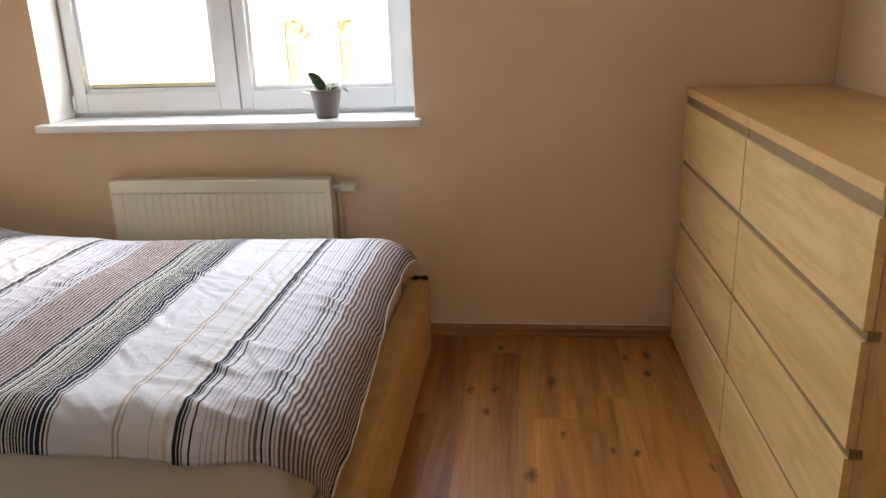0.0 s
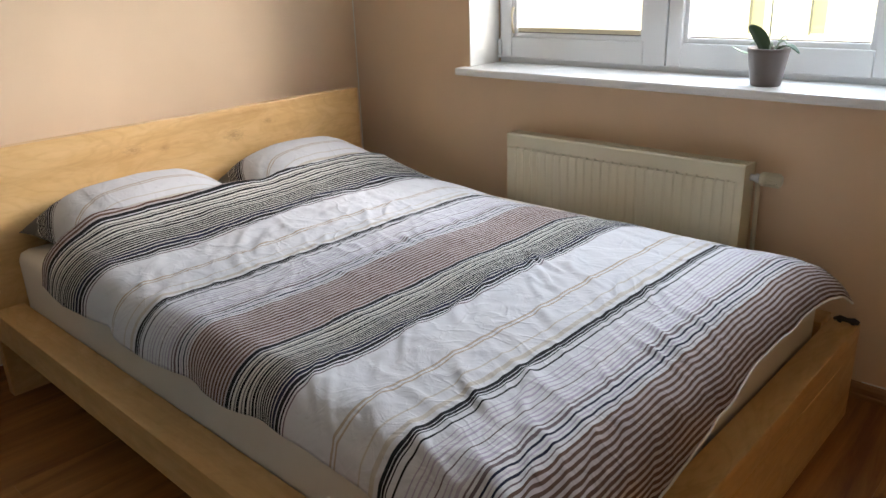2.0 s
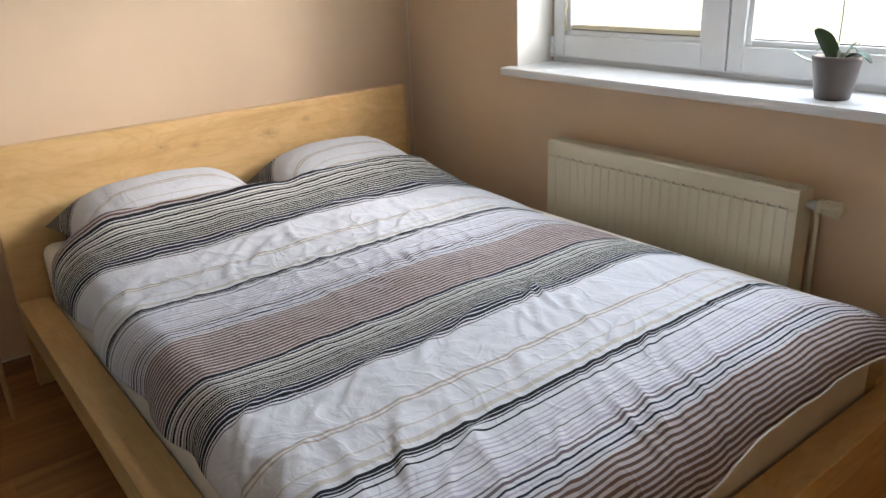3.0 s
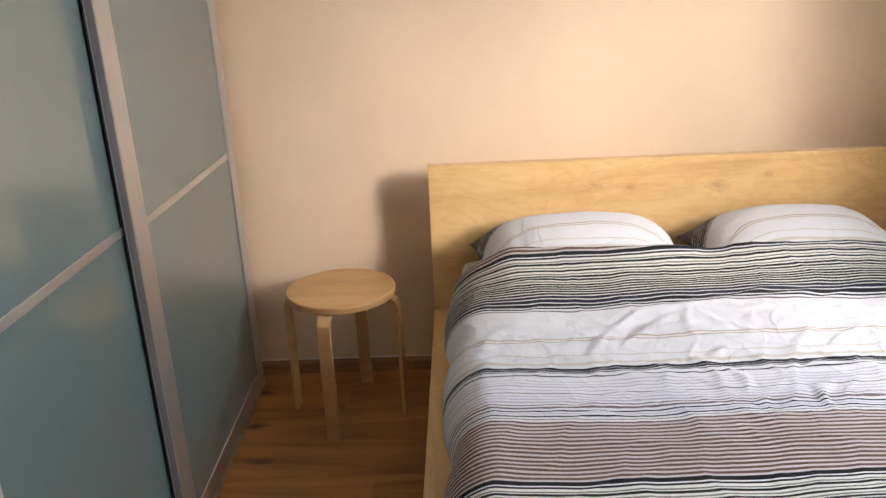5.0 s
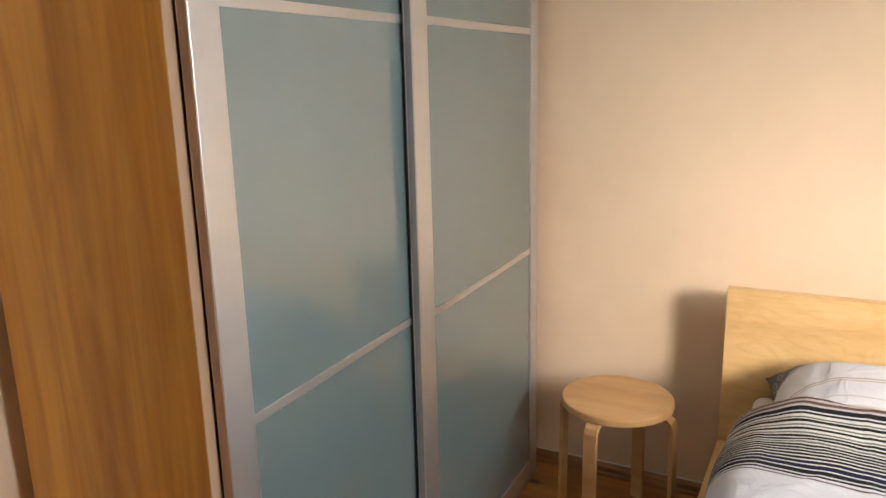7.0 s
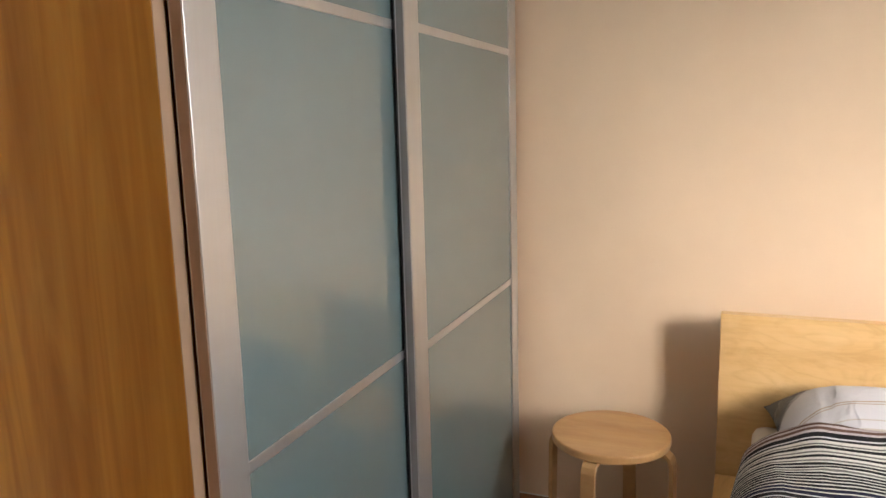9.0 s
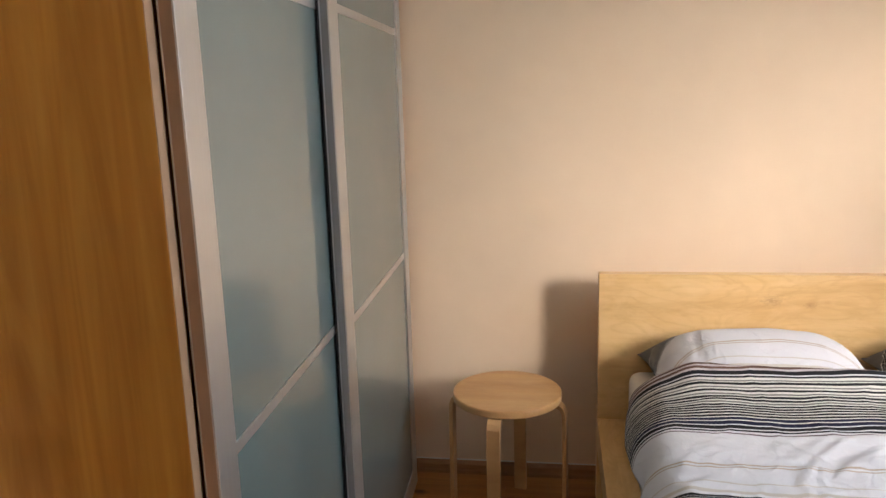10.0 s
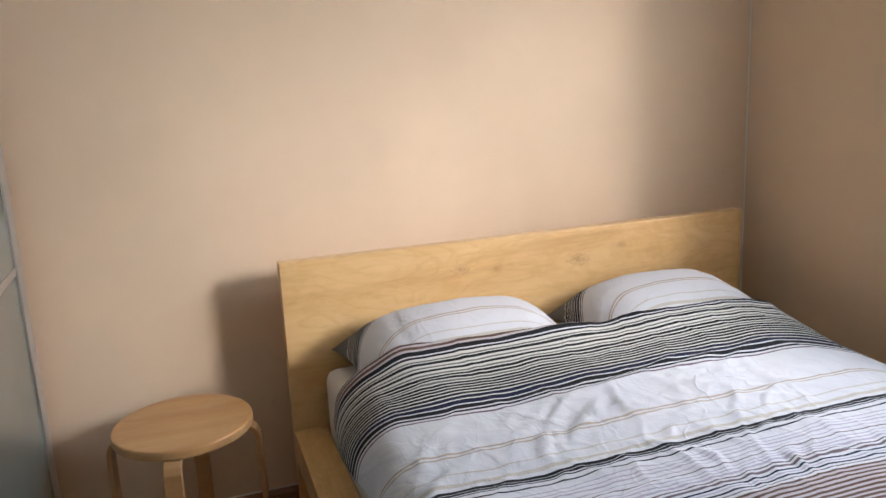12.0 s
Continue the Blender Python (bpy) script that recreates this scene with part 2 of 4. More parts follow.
def floor_material():
    m, nt, b = material("knotty_pine_laminate", (0.42, 0.2, 0.07), 0.3)
    v = coords(nt, (6, 0.45, 6), 20.0)
    flow = noise_tex(nt, v, 1.6, 6, 0.62, 1.2)
    base = ramp(nt, flow, [(0.30, (0.17, 0.056, 0.012)), (0.45, (0.34, 0.138, 0.032)), (0.58, (0.43, 0.19, 0.048)), (0.72, (0.52, 0.255, 0.072))])
    fine = noise_tex(nt, coords(nt, (150, 3, 150)), 1.0, 3)
    base = mix(nt, ramp(nt, fine, [(0.35, (0.3,) * 3), (0.6, (0, 0, 0))]), base, (0.22, 0.085, 0.025))
    geo = nt.nodes.new("ShaderNodeNewGeometry")
    wob = node(nt, "ShaderNodeTexNoise", Scale=34.0, Detail=3.0)
    nt.links.new(geo.outputs["Position"], wob.inputs["Vector"])
    sub = nt.nodes.new("ShaderNodeVectorMath")
    sub.operation = "MULTIPLY_ADD"
    nt.links.new(wob.outputs["Color"], sub.inputs[0])
    sub.inputs[1].default_value = (0.034, 0.040, 0)
    nt.links.new(geo.outputs["Position"], sub.inputs[2])
    for kx, ky, r in ((a, b, 0.85 * c) for a, b, c in KNOTS):
        mp = nt.nodes.new("ShaderNodeMapping")
        mp.inputs["Location"].default_value = ((-kx - 0.017) / (r * 0.8), (-ky - 0.020) / (r * 1.6), 0)
        mp.inputs["Scale"].default_value = (1 / (r * 0.8), 1 / (r * 1.9), 0)
        nt.links.new(sub.outputs[0], mp.inputs["Vector"])
        ln = nt.nodes.new("ShaderNodeVectorMath")
        ln.operation = "LENGTH"
        nt.links.new(mp.outputs[0], ln.inputs[0])
        base = mix(nt, ramp(nt, ln.outputs["Value"], [(0.0, (0.95,) * 3), (0.35, (0.9,) * 3), (0.6, (0.55,) * 3), (1.0, (0.28,) * 3), (1.9, (0, 0, 0))]), base, (0.055, 0.017, 0.005))
    info = nt.nodes.new("ShaderNodeObjectInfo")
    tone = ramp(nt, info.outputs["Random"], [(0, (0.95,) * 3), (1, (1.05,) * 3)])
    base = mix(nt, 1.0, base, tone, "MULTIPLY")
    nt.links.new(base, b.inputs["Base Color"])
    nt.links.new(ramp(nt, flow, [(0.3, (0.42,) * 3), (0.7, (0.33,) * 3)]), b.inputs["Roughness"])
    bump(nt, b, fine, 0.15, 0.0004)
    return m


KNOTS = [(2.332, -0.409, 0.022), (2.419, -0.41, 0.022), (2.394, -0.533, 0.02), (2.621, -0.352, 0.03), (2.645, -0.644, 0.014),
         (2.545, -0.837, 0.028), (2.461, -1.072, 0.034), (2.288, -0.958, 0.018), (2.217, -0.999, 0.014), (2.793, -0.715, 0.014),
         (2.863, -0.721, 0.018), (3.068, -0.776, 0.014), (2.907, -0.174, 0.018), (2.973, -0.278, 0.022), (2.426, -0.109, 0.022),
         (0.085, -2.306, 0.03), (0.083, -1.967, 0.03), (0.30, -1.95, 0.03), (0.50, -1.90, 0.03), (0.40, -2.12, 0.02), (2.99, -0.15, 0.024), (2.44, -2.02, 0.02)]
PLANK = floor_material()


# ---- stripes of the bed linen, over one repeat of 0.845 m ----
WHITE_C, TAN_C, OLIVE_C = (0.60, 0.59, 0.61), (0.42, 0.34, 0.27), (0.50, 0.45, 0.39)
ASH_C = (0.15, 0.14, 0.13)
DUSK_C = (0.47, 0.41, 0.41)
INK_C, BROWN_C, LILAC_C, GREY_C, NAVY_C, PALE_C = (0.010, 0.010, 0.012), (0.120, 0.066, 0.048), (0.40, 0.35, 0.43), (0.15, 0.11, 0.12), (0.012, 0.014, 0.035), (0.60, 0.575, 0.525)
STRIPES = [(0.135, 0.005, TAN_C), (0.146, 0.004, TAN_C), (0.212, 0.005, OLIVE_C), (0.246, 0.012, OLIVE_C), (0.268, 0.008, INK_C), (0.2765, 0.006, INK_C),
           (0.284, 0.003, INK_C), (0.300, 0.004, INK_C), (0.322, 0.003, LILAC_C), (0.334, 0.003, LILAC_C), (0.345, 0.004, LILAC_C), (0.358, 0.003, LILAC_C),
           (0.372, 0.004, GREY_C), (0.384, 0.003, LILAC_C), (0.394, 0.003, LILAC_C), (0.405, 0.006, LILAC_C), (0.417, 0.004, GREY_C), (0.428, 0.007, GREY_C),
           (0.441, 0.004, NAVY_C), (0.450, 0.003, LILAC_C), (0.459, 0.004, NAVY_C), (0.469, 0.003, GREY_C)]
STRIPES += [(0.480 + 0.0118 * k, 0.0058 + 0.0008 * min(1, k / 6), BROWN_C) for k in range(15)]
STRIPES += [(0.660, 0.011, INK_C), (0.6725, 0.0055, INK_C), (0.684, 0.004, ASH_C), (0.692, 0.0065, INK_C), (0.703, 0.004, ASH_C), (0.712, 0.0055, INK_C),
            (0.722, 0.004, ASH_C), (0.730, 0.0055, INK_C), (0.7385, 0.005, INK_C), (0.746, 0.004, ASH_C), (0.753, 0.0045, INK_C), (0.760, 0.0045, INK_C),
            (0.767, 0.0045, INK_C), (0.7745, 0.005, INK_C), (0.783, 0.0055, INK_C), (0.792, 0.0065, NAVY_C), (0.803, 0.009, NAVY_C), (0.816, 0.010, INK_C), (0.828, 0.005, INK_C), (0.838, 0.004, GREY_C)]


def linen():
    m, nt, b = material("striped_cotton", WHITE_C, 0.85)
    uv = nt.nodes.new("ShaderNodeTexCoord")
    sep = nt.nodes.new("ShaderNodeSeparateXYZ")
    nt.links.new(uv.outputs["UV"], sep.inputs[0])
    cuts = [(0.0, WHITE_C)]
    for c, w, colour in STRIPES:
        ground = PALE_C if 0.664 < c < 0.80 else DUSK_C if 0.478 < c < 0.65 else WHITE_C
        if colour in (INK_C, NAVY_C):
            w *= 1.06
        cuts += [(c - w / 2, colour), (c + w / 2, ground)]
    out, start = None, 0.0
    for k in range(0, len(cuts), 26):
        chunk = cuts[k:k + 26]
        lo = chunk[0][0]
        hi = cuts[k + 26][0] if k + 26 < len(cuts) else 0.845
        rng = node(nt, "ShaderNodeMapRange")
        rng.inputs[1].default_value, rng.inputs[2].default_value = lo, hi
        nt.links.new(sep.outputs["X"], rng.inputs[0])
        r = ramp(nt, rng.outputs[0], [((p - lo) / (hi - lo), c) for p, c in chunk], "CONSTANT")
        if out is None:
            out = r
        else:
            g = nt.nodes.new("ShaderNodeMath")
            g.operation = "GREATER_THAN"
            g.inputs[1].default_value = lo
            nt.links.new(sep.outputs["X"], g.inputs[0])
            out = mix(nt, g.outputs[0], out, r)
    nt.links.new(out, b.inputs["Base Color"])
    b.inputs["Specular IOR Level"].default_value = 0.25
    v = coords(nt)
    # soft puckers, and thin creases where two noises cross their middle
    soft = noise_tex(nt, v, 10, 4, 0.5, 0.7)
    height = soft
    for scale, cut in ((7.0, 0.14), (15.0, 0.045)):
        n = noise_tex(nt, v, scale, 2, 0.5, 1.1)
        crease = ramp(nt, n, [(0.5 - 0.07, (0, 0, 0)), (0.5, (cut,) * 3), (0.5 + 0.07, (0, 0, 0))], "EASE")
        height = mix(nt, 1.0, height, crease, "ADD")
    bump(nt, b, height, 0.8, 0.009)
    return m


LINEN = linen()


# ---- building helpers ----
def mesh_of(name, bm, mat, smooth=False):
    me = bpy.data.meshes.new(name)
    bmesh.ops.recalc_face_normals(bm, faces=bm.faces)
    bm.to_mesh(me)
    bm.free()
    me.materials.append(mat)
    for p in me.polygons:
        p.use_smooth = smooth
    return me


def part(name, bm, mat, parent=None, label="", smooth=False):
    ob = new(name, mesh_of(name, bm, mat, smooth))
    if parent is not None:
        ob.parent = parent
        ob.matrix_parent_inverse = Matrix.Translation(-parent.location)
    return tagged(ob, label)


def thing(name, at, label, category, group=""):
    e = new(name)
    e.location = at
    e.empty_display_size = 0.1
    return tagged(e, label, category, group)


def boxes(*dims, bevel=0.0):
    """One bmesh of boxes (x0, x1, y0, y1, z0, z1), with their edges eased."""
    bm = bmesh.new()
    for x0, x1, y0, y1, z0, z1 in dims:
        vs = [bm.verts.new((x, y, z)) for x in (x0, x1) for y in (y0, y1) for z in (z0, z1)]
        for f in ((0, 1, 3, 2), (4, 6, 7, 5), (0, 4, 5, 1), (2, 3, 7, 6), (0, 2, 6, 4), (1, 5, 7, 3)):
            bm.faces.new([vs[i] for i in f])
    if bevel:
        bmesh.ops.bevel(bm, geom=list(bm.edges), offset=bevel, segments=2, affect="EDGES", profile=0.6)
    return bm


def tube(points, radius, sides=8, squash=1.0, ends=True):
    """A round bar along points; radius may be a list."""
    bm = bmesh.new()
    pts = [Vector(p) for p in points]
    rings = []
    up = Vector((0, 0, 1))
    for i, p in enumerate(pts):
        d = (pts[min(i + 1, len(pts) - 1)] - pts[max(i - 1, 0)]).normalized()
        side = d.cross(up)
        if side.length < 0.05:
            side = d.cross(Vector((0, 1, 0)))
        side.normalize()
        top = side.cross(d).normalized()
        r = radius[i] if isinstance(radius, (list, tuple)) else radius
        rings.append([bm.verts.new(p + side * math.cos(a) * r + top * math.sin(a) * r * squash) for a in [math.tau * k / sides for k in range(sides)]])
    for a, b in zip(rings, rings[1:]):
        for k in range(sides):
            bm.faces.new((a[k], a[(k + 1) % sides], b[(k + 1) % sides], b[k]))
    if ends:
        bm.faces.new(rings[0])
        bm.faces.new(rings[-1])
    return bm


def lathe(profile, centre, sides=40, axis="z"):
    """Turn a profile of (radius, height) round an axis."""
    bm = bmesh.new()
    rings = []
    for r, h in profile:
        ring = []
        for k in range(sides):
            a = math.tau * k / sides
            c, s = r * math.cos(a), r * math.sin(a)
            p = Vector((c, s, h)) if axis == "z" else Vector((h, c, s))
            ring.append(bm.verts.new(p + Vector(centre)))
        rings.append(ring)
    for a, b in zip(rings, rings[1:]):
        for k in range(sides):
            bm.faces.new((a[k], a[(k + 1) % sides], b[(k + 1) % sides], b[k]))
    bm.faces.new(rings[0])
    bm.faces.new(rings[-1])
    return bm


def structure(name, bm, mat, label, category):
    ob = part(name, bm, mat)
    return tagged(ob, label, category, kind="structure")


# ---- large structure ----
EAST, SOUTH, TOP = 3.63, -2.90, 2.55
WEST = -0.075
WX0, WX1, WZ0, WZ1 = 0.605, 2.105, 0.905, 2.12   # window opening
structure("wall_west", boxes((-0.4, WEST, SOUTH - 0.12, 0.3, 0, TOP)), WALL, "peach beige painted wall behind the bed's headboard", "wall")
structure("wall_east", boxes((EAST, EAST + 0.2, SOUTH - 0.12, 0.3, 0, TOP)), WALL, "peach beige painted wall behind the chests of drawers", "wall")
structure("wall_north", boxes((WEST, WX0, 0, 0.35, 0, TOP), (WX1, EAST, 0, 0.35, 0, TOP), (WX0, WX1, 0, 0.35, 0, WZ0 - 0.03), (WX0, WX1, 0, 0.35, WZ1, TOP)),
          WALL, "peach beige painted wall with the window and radiator", "wall")
structure("wall_south", boxes((WEST, 1.95, SOUTH - 0.12, SOUTH, 0, TOP), (2.85, EAST, SOUTH - 0.12, SOUTH, 0, TOP), (1.95, 2.85, SOUTH - 0.12, SOUTH, 2.05, TOP)),
          WALL, "pale painted wall behind the wardrobe with a doorway", "wall")
structure("ceiling", boxes((-0.4, EAST + 0.2, SOUTH - 1.6, 0.3, TOP, TOP + 0.15)), CEILING, "plain white painted ceiling of the bedroom", "ceiling")
structure("wall_hall", boxes((1.45, 1.55, SOUTH - 1.5, SOUTH - 0.12, 0, TOP), (3.25, 3.35, SOUTH - 1.5, SOUTH - 0.12, 0, TOP), (1.45, 3.35, SOUTH - 1.6, SOUTH - 1.5, 0, TOP)),
          PLASTER_EDGE, "plain pale painted walls of the hall outside", "wall")
structure("wall_storey_below", boxes((-0.4, EAST + 0.2, SOUTH - 1.6, 0.35, -3.05, -0.2)), WALL, "plain rendered storey of the building below the bedroom", "wall")
structure("floor_slab", boxes((-0.4, EAST + 0.2, SOUTH - 1.6, 0.3, -0.2, -0.012)), DARK, "dark underlay below the laminate floor boards", "floor")
structure("reveal", boxes((WX0 - 0.001, WX0 + 0.004, 0.265, 0.352, WZ0 - 0.03, WZ1), (WX1 - 0.004, WX1 + 0.001, 0.265, 0.352, WZ0 - 0.03, WZ1), (WX0, WX1, 0.265, 0.352, WZ0 - 0.03, WZ0 - 0.02), (WX0 - 0.001, WX0 + 0.004, 0.001, 0.18, WZ0, WZ1), (WX1 - 0.004, WX1 + 0.001, 0.001, 0.18, WZ0, WZ1), (WX0, WX1, 0.001, 0.18, WZ1 - 0.004, WZ1 + 0.001)),
          REVEAL, "white painted window reveal", "wall")

# skirting boards: a flat foot and a rounded top
def skirting(name, length, place, turn, label):
    prof = [(0, 0), (-0.016, 0), (-0.016, 0.012), (-0.013, 0.017), (-0.0145, 0.024), (-0.0145, 0.036), (-0.009, 0.046), (-0.002, 0.05), (0, 0.05)]
    bm = bmesh.new()
    a = [bm.verts.new((0, y, z)) for y, z in prof]
    b = [bm.verts.new((length, y, z)) for y, z in prof]
    for i in range(len(prof)):
        j = (i + 1) % len(prof)
        bm.faces.new((a[i], a[j], b[j], b[i]))
    bm.faces.new(a)
    bm.faces.new(b)
    ob = structure(name, bm, SKIRT_WOOD, label, "skirting board")
    ob.matrix_world = pose(*place, 0, 0, turn)
    return ob


skirting("baseboard", 3.108 - WEST, (WEST + 0.001, 0, 0), 0, "brown wooden skirting board under the window wall")
skirting("baseboard", 2.37, (WEST, -2.385, 0), 90, "brown wooden skirting board behind the stool and bed")
structure("trim", boxes((2.152, 3.108, -0.0035, -0.0003, 0.0502, 0.0535)), REVEAL, "thin white filler line above the skirting board", "trim")
structure("trim", boxes((WEST + 0.0003, WEST + 0.0035, -2.375, -0.02, 0.0502, 0.0535)), REVEAL, "thin white filler line above the skirting board", "trim")
structure("trim", boxes((WEST + 0.0005, WEST + 0.0035, -0.0035, -0.0005, 0.054, TOP - 0.001)), REVEAL, "thin pale filler line in the corner of the walls", "trim")
skirting("baseboard", 1.24, (EAST, -1.63, 0), -90, "brown wooden skirting board on the bare wall")


# ---- window ----
def window():
    w = thing("window_1", ((WX0 + WX1) / 2, 0.2, WZ0), "white plastic two-sash window above the radiator and sill", "window")
    w["kind"] = "structure"
    y0, y1 = 0.19, 0.26
    a, b, c, d = WX0 + 0.004, WX1 - 0.004, WZ0 - 0.01, WZ1
    part("window_frame", boxes((a, a + 0.028, y0, y1, c, d), (b - 0.028, b, y0, y1, c, d), (a + 0.028, b - 0.028, y0, y1, c, c + 0.032), (a + 0.028, b - 0.028, y0, y1, d - 0.05, d), bevel=0.002), PVC, w)
    mid = 1.352
    part("seal", boxes((mid - 0.004, mid + 0.004, y0 + 0.001, y1, c + 0.032, d - 0.05)), SEAL, w, "grey rubber seal between the sashes")
    for s0, s1, g0, g1 in ((a + 0.016, mid - 0.003, 0.698, 1.246), (mid + 0.003, b - 0.012, 1.424, 1.985)):
        sash = part("sash", boxes((s0, g0 - 0.018, y0 - 0.018, y1 - 0.01, c + 0.03, d - 0.04), (g1 + 0.018, s1, y0 - 0.018, y1 - 0.01, c + 0.03, d - 0.04),
                                  (g0 - 0.018, g1 + 0.018, y0 - 0.018, y1 - 0.01, c + 0.03, 1.005), (g0 - 0.018, g1 + 0.018, y0 - 0.018, y1 - 0.01, d - 0.11, d - 0.04), bevel=0.004), PVC, w)
        part("glazing_bead", boxes((g0 - 0.018, g0, y0 - 0.006, y1 - 0.02, 1.005, d - 0.11), (g1, g1 + 0.018, y0 - 0.006, y1 - 0.02, 1.005, d - 0.11),
                                   (g0, g1, y0 - 0.006, y1 - 0.02, 1.005, 1.022), (g0, g1, y0 - 0.006, y1 - 0.02, d - 0.128, d - 0.11), bevel=0.003), PVC, sash)
        part("seal", boxes((g0, g1, y0 + 0.006, y0 + 0.012, 1.022, 1.0255)), SEAL, sash, "thin dark rubber glazing seal")
        pane = part("pane", boxes((g0 - 0.006, g1 + 0.006, y0 + 0.02, y0 + 0.024, 1.016, d - 0.116)), PANE, sash)
        pane.visible_shadow = False
    return w


window()
hinge = thing("window_hinge", (WX0 + 0.02, 0.165, 0.95), "small white plastic window hinge cover on the sash", "hinge")
part("cover", lathe([(0.001, 0), (0.007, 0.002), (0.008, 0.01), (0.008, 0.055), (0.006, 0.062), (0.001, 0.064)], (WX0 + 0.02, 0.165, 0.935), 14), PVC, hinge, smooth=True)
part("pin", lathe([(0.001, 0), (0.005, 0.002), (0.006, 0.012), (0.001, 0.014)], (WX0 + 0.02, 0.165, 0.921), 12), PVC, hinge, smooth=True)

blind = thing("pleated_blind", (0.972, 0.195, 1.03), "lowered thin white blind in front of the window pane", "window blind")
bm = bmesh.new()
rows = [[bm.verts.new((x, 0.1965 + 0.003 * (k % 2), 1.045 + 1.02 * k / 52)) for x in (0.706, 1.238)] for k in range(53)]
for p, q in zip(rows, rows[1:]):
    bm.faces.new((p[0], p[1], q[1], q[0]))
part("cloth", bm, BLIND, blind)
part("bottom_rail", boxes((0.702, 1.242, 0.187, 0.199, 1.026, 1.042), bevel=0.002), ENAMEL, blind, "cream metal bottom rail")
part("cord_guide", tube([(0.688, 0.176, 1.02), (0.684, 0.172, 1.05), (0.683, 0.172, 1.09), (0.687, 0.176, 1.12)], 0.005, 8), ENAMEL, blind, "small cream plastic cord tensioner", True)

# window sill with a rounded nose
bm = boxes((0.575, 2.132, -0.060, -0.0005, 0.875, 0.905), bevel=0.010)
structure("window_sill", bm, SILL, "white polished stone window sill with rounded edge", "window sill")
structure("window_sill", boxes((WX0 + 0.004, WX1 - 0.004, -0.0105, 0.19, 0.8752, 0.9052)), SILL, "white polished stone window sill inside the reveal", "window sill")


# ---- radiator ----
def radiator():
    x0, x1, y0, y1, z0, z1 = 0.886, 1.779, -0.120, -0.043, 0.29, 0.69
    r = thing("radiator", ((x0 + x1) / 2, -0.07, z0), "cream enamelled panel radiator fixed below the window", "radiator")
    # front plate pressed into upright channels
    bm = bmesh.new()
    n = 26
    xs, zs = [], [z0, z0 + 0.03, z0 + 0.045, z1 - 0.060, z1 - 0.053, z1 - 0.0525, z1 - 0.0465, z1 - 0.046, z1 - 0.004, z1]
    pitch = (x1 - x0 - 0.03) / n
    for i in range(n):
        s = x0 + 0.015 + i * pitch
        xs += [(s, 0), (s + pitch * 0.62, 0), (s + pitch * 0.70, 1), (s + pitch * 0.92, 1)]
    xs = [(x0, 0)] + xs + [(x1, 0)]
    grid = [[bm.verts.new((x, y0 + (0.0022 * g if zs[2] <= z <= zs[3] else 0.006 * (1 - g) * (abs(x - (x0 + x1) / 2) < (x1 - x0) / 2 - 0.012) if zs[5] <= z <= zs[6] else 0) + (0.004 if z == z1 else 0), z)) for x, g in xs] for z in zs]
    for p, q in zip(grid, grid[1:]):
        for i in range(len(xs) - 1):
            bm.faces.new((p[i], p[i + 1], q[i + 1], q[i]))
    part("front_plate", bm, ENAMEL, r)
    part("side_cover", boxes((x0, x0 + 0.004, y0 + 0.001, y1, z0, z1 + 0.001), bevel=0.001), ENAMEL, r)
    part("side_cover", boxes((x1 - 0.004, x1, y0 + 0.001, y1, z0, z1 + 0.001), bevel=0.001), ENAMEL, r)
    part("back_plate", boxes((x0 + 0.004, x1 - 0.004, y1 - 0.006, y1, z0, z1 - 0.004)), ENAMEL, r)
    bars = [(x0 + 0.004, x1 - 0.004, y0 + 0.005, y0 + 0.017, z1 - 0.004, z1), (x0 + 0.004, x1 - 0.004, y1 - 0.016, y1 - 0.0062, z1 - 0.004, z1), (x0 + 0.004, x1 - 0.004, -0.077, -0.071, z1 - 0.004, z1)]
    step = 0.0125
    k = x0 + 0.012
    while k < x1 - 0.012:
        bars += [(k, k + 0.0055, y0 + 0.017, -0.077, z1 - 0.0036, z1 - 0.0004), (k, k + 0.0055, -0.071, y1 - 0.016, z1 - 0.0036, z1 - 0.0004)]
        k += step
    part("top_grille", boxes(*bars), ENAMEL, r)
    # solid dark block whose colour gives the shade seen through the grille
    part("core", boxes((x0 + 0.01, x1 - 0.01, y0 + 0.014, y1 - 0.012, z0 + 0.01, z1 - 0.03)), GRILLE, r, "dark block for the shade inside the radiator")
    for bx in (x0 + 0.12, x1 - 0.12):
        part("bracket", boxes((bx, bx + 0.03, y1, -0.0005, z0 + 0.05, z1 - 0.06), bevel=0.002), ENAMEL, r)
    zc = 0.648
    part("pipe_joint", lathe([(0.011, x1), (0.011, x1 + 0.014), (0.014, x1 + 0.015), (0.014, x1 + 0.027), (0.010, x1 + 0.029), (0.010, x1 + 0.034)], (0, -0.07, zc), 12, "x"), ALU, r, "dull metal valve joint")
    part("pipe", tube([(x1 + 0.012, -0.05, zc - 0.004), (x1 + 0.012, -0.035, 0.6), (x1 + 0.012, -0.03, 0.4), (x1 + 0.012, -0.03, 0.1), (x1 + 0.012, -0.03, 0.0)], 0.0075, 10), ENAMEL, r, "thin cream painted heating pipe", True)
    head = part("thermostat_head", lathe([(0.012, x1 + 0.028), (0.020, x1 + 0.031), (0.0215, x1 + 0.036), (0.0215, x1 + 0.044), (0.0165, x1 + 0.046), (0.0170, x1 + 0.085), (0.016, x1 + 0.0905), (0.001, x1 + 0.0915)], (0, -0.07, zc), 28, "x"), ENAMEL, r, "cream ribbed plastic thermostat knob", True)
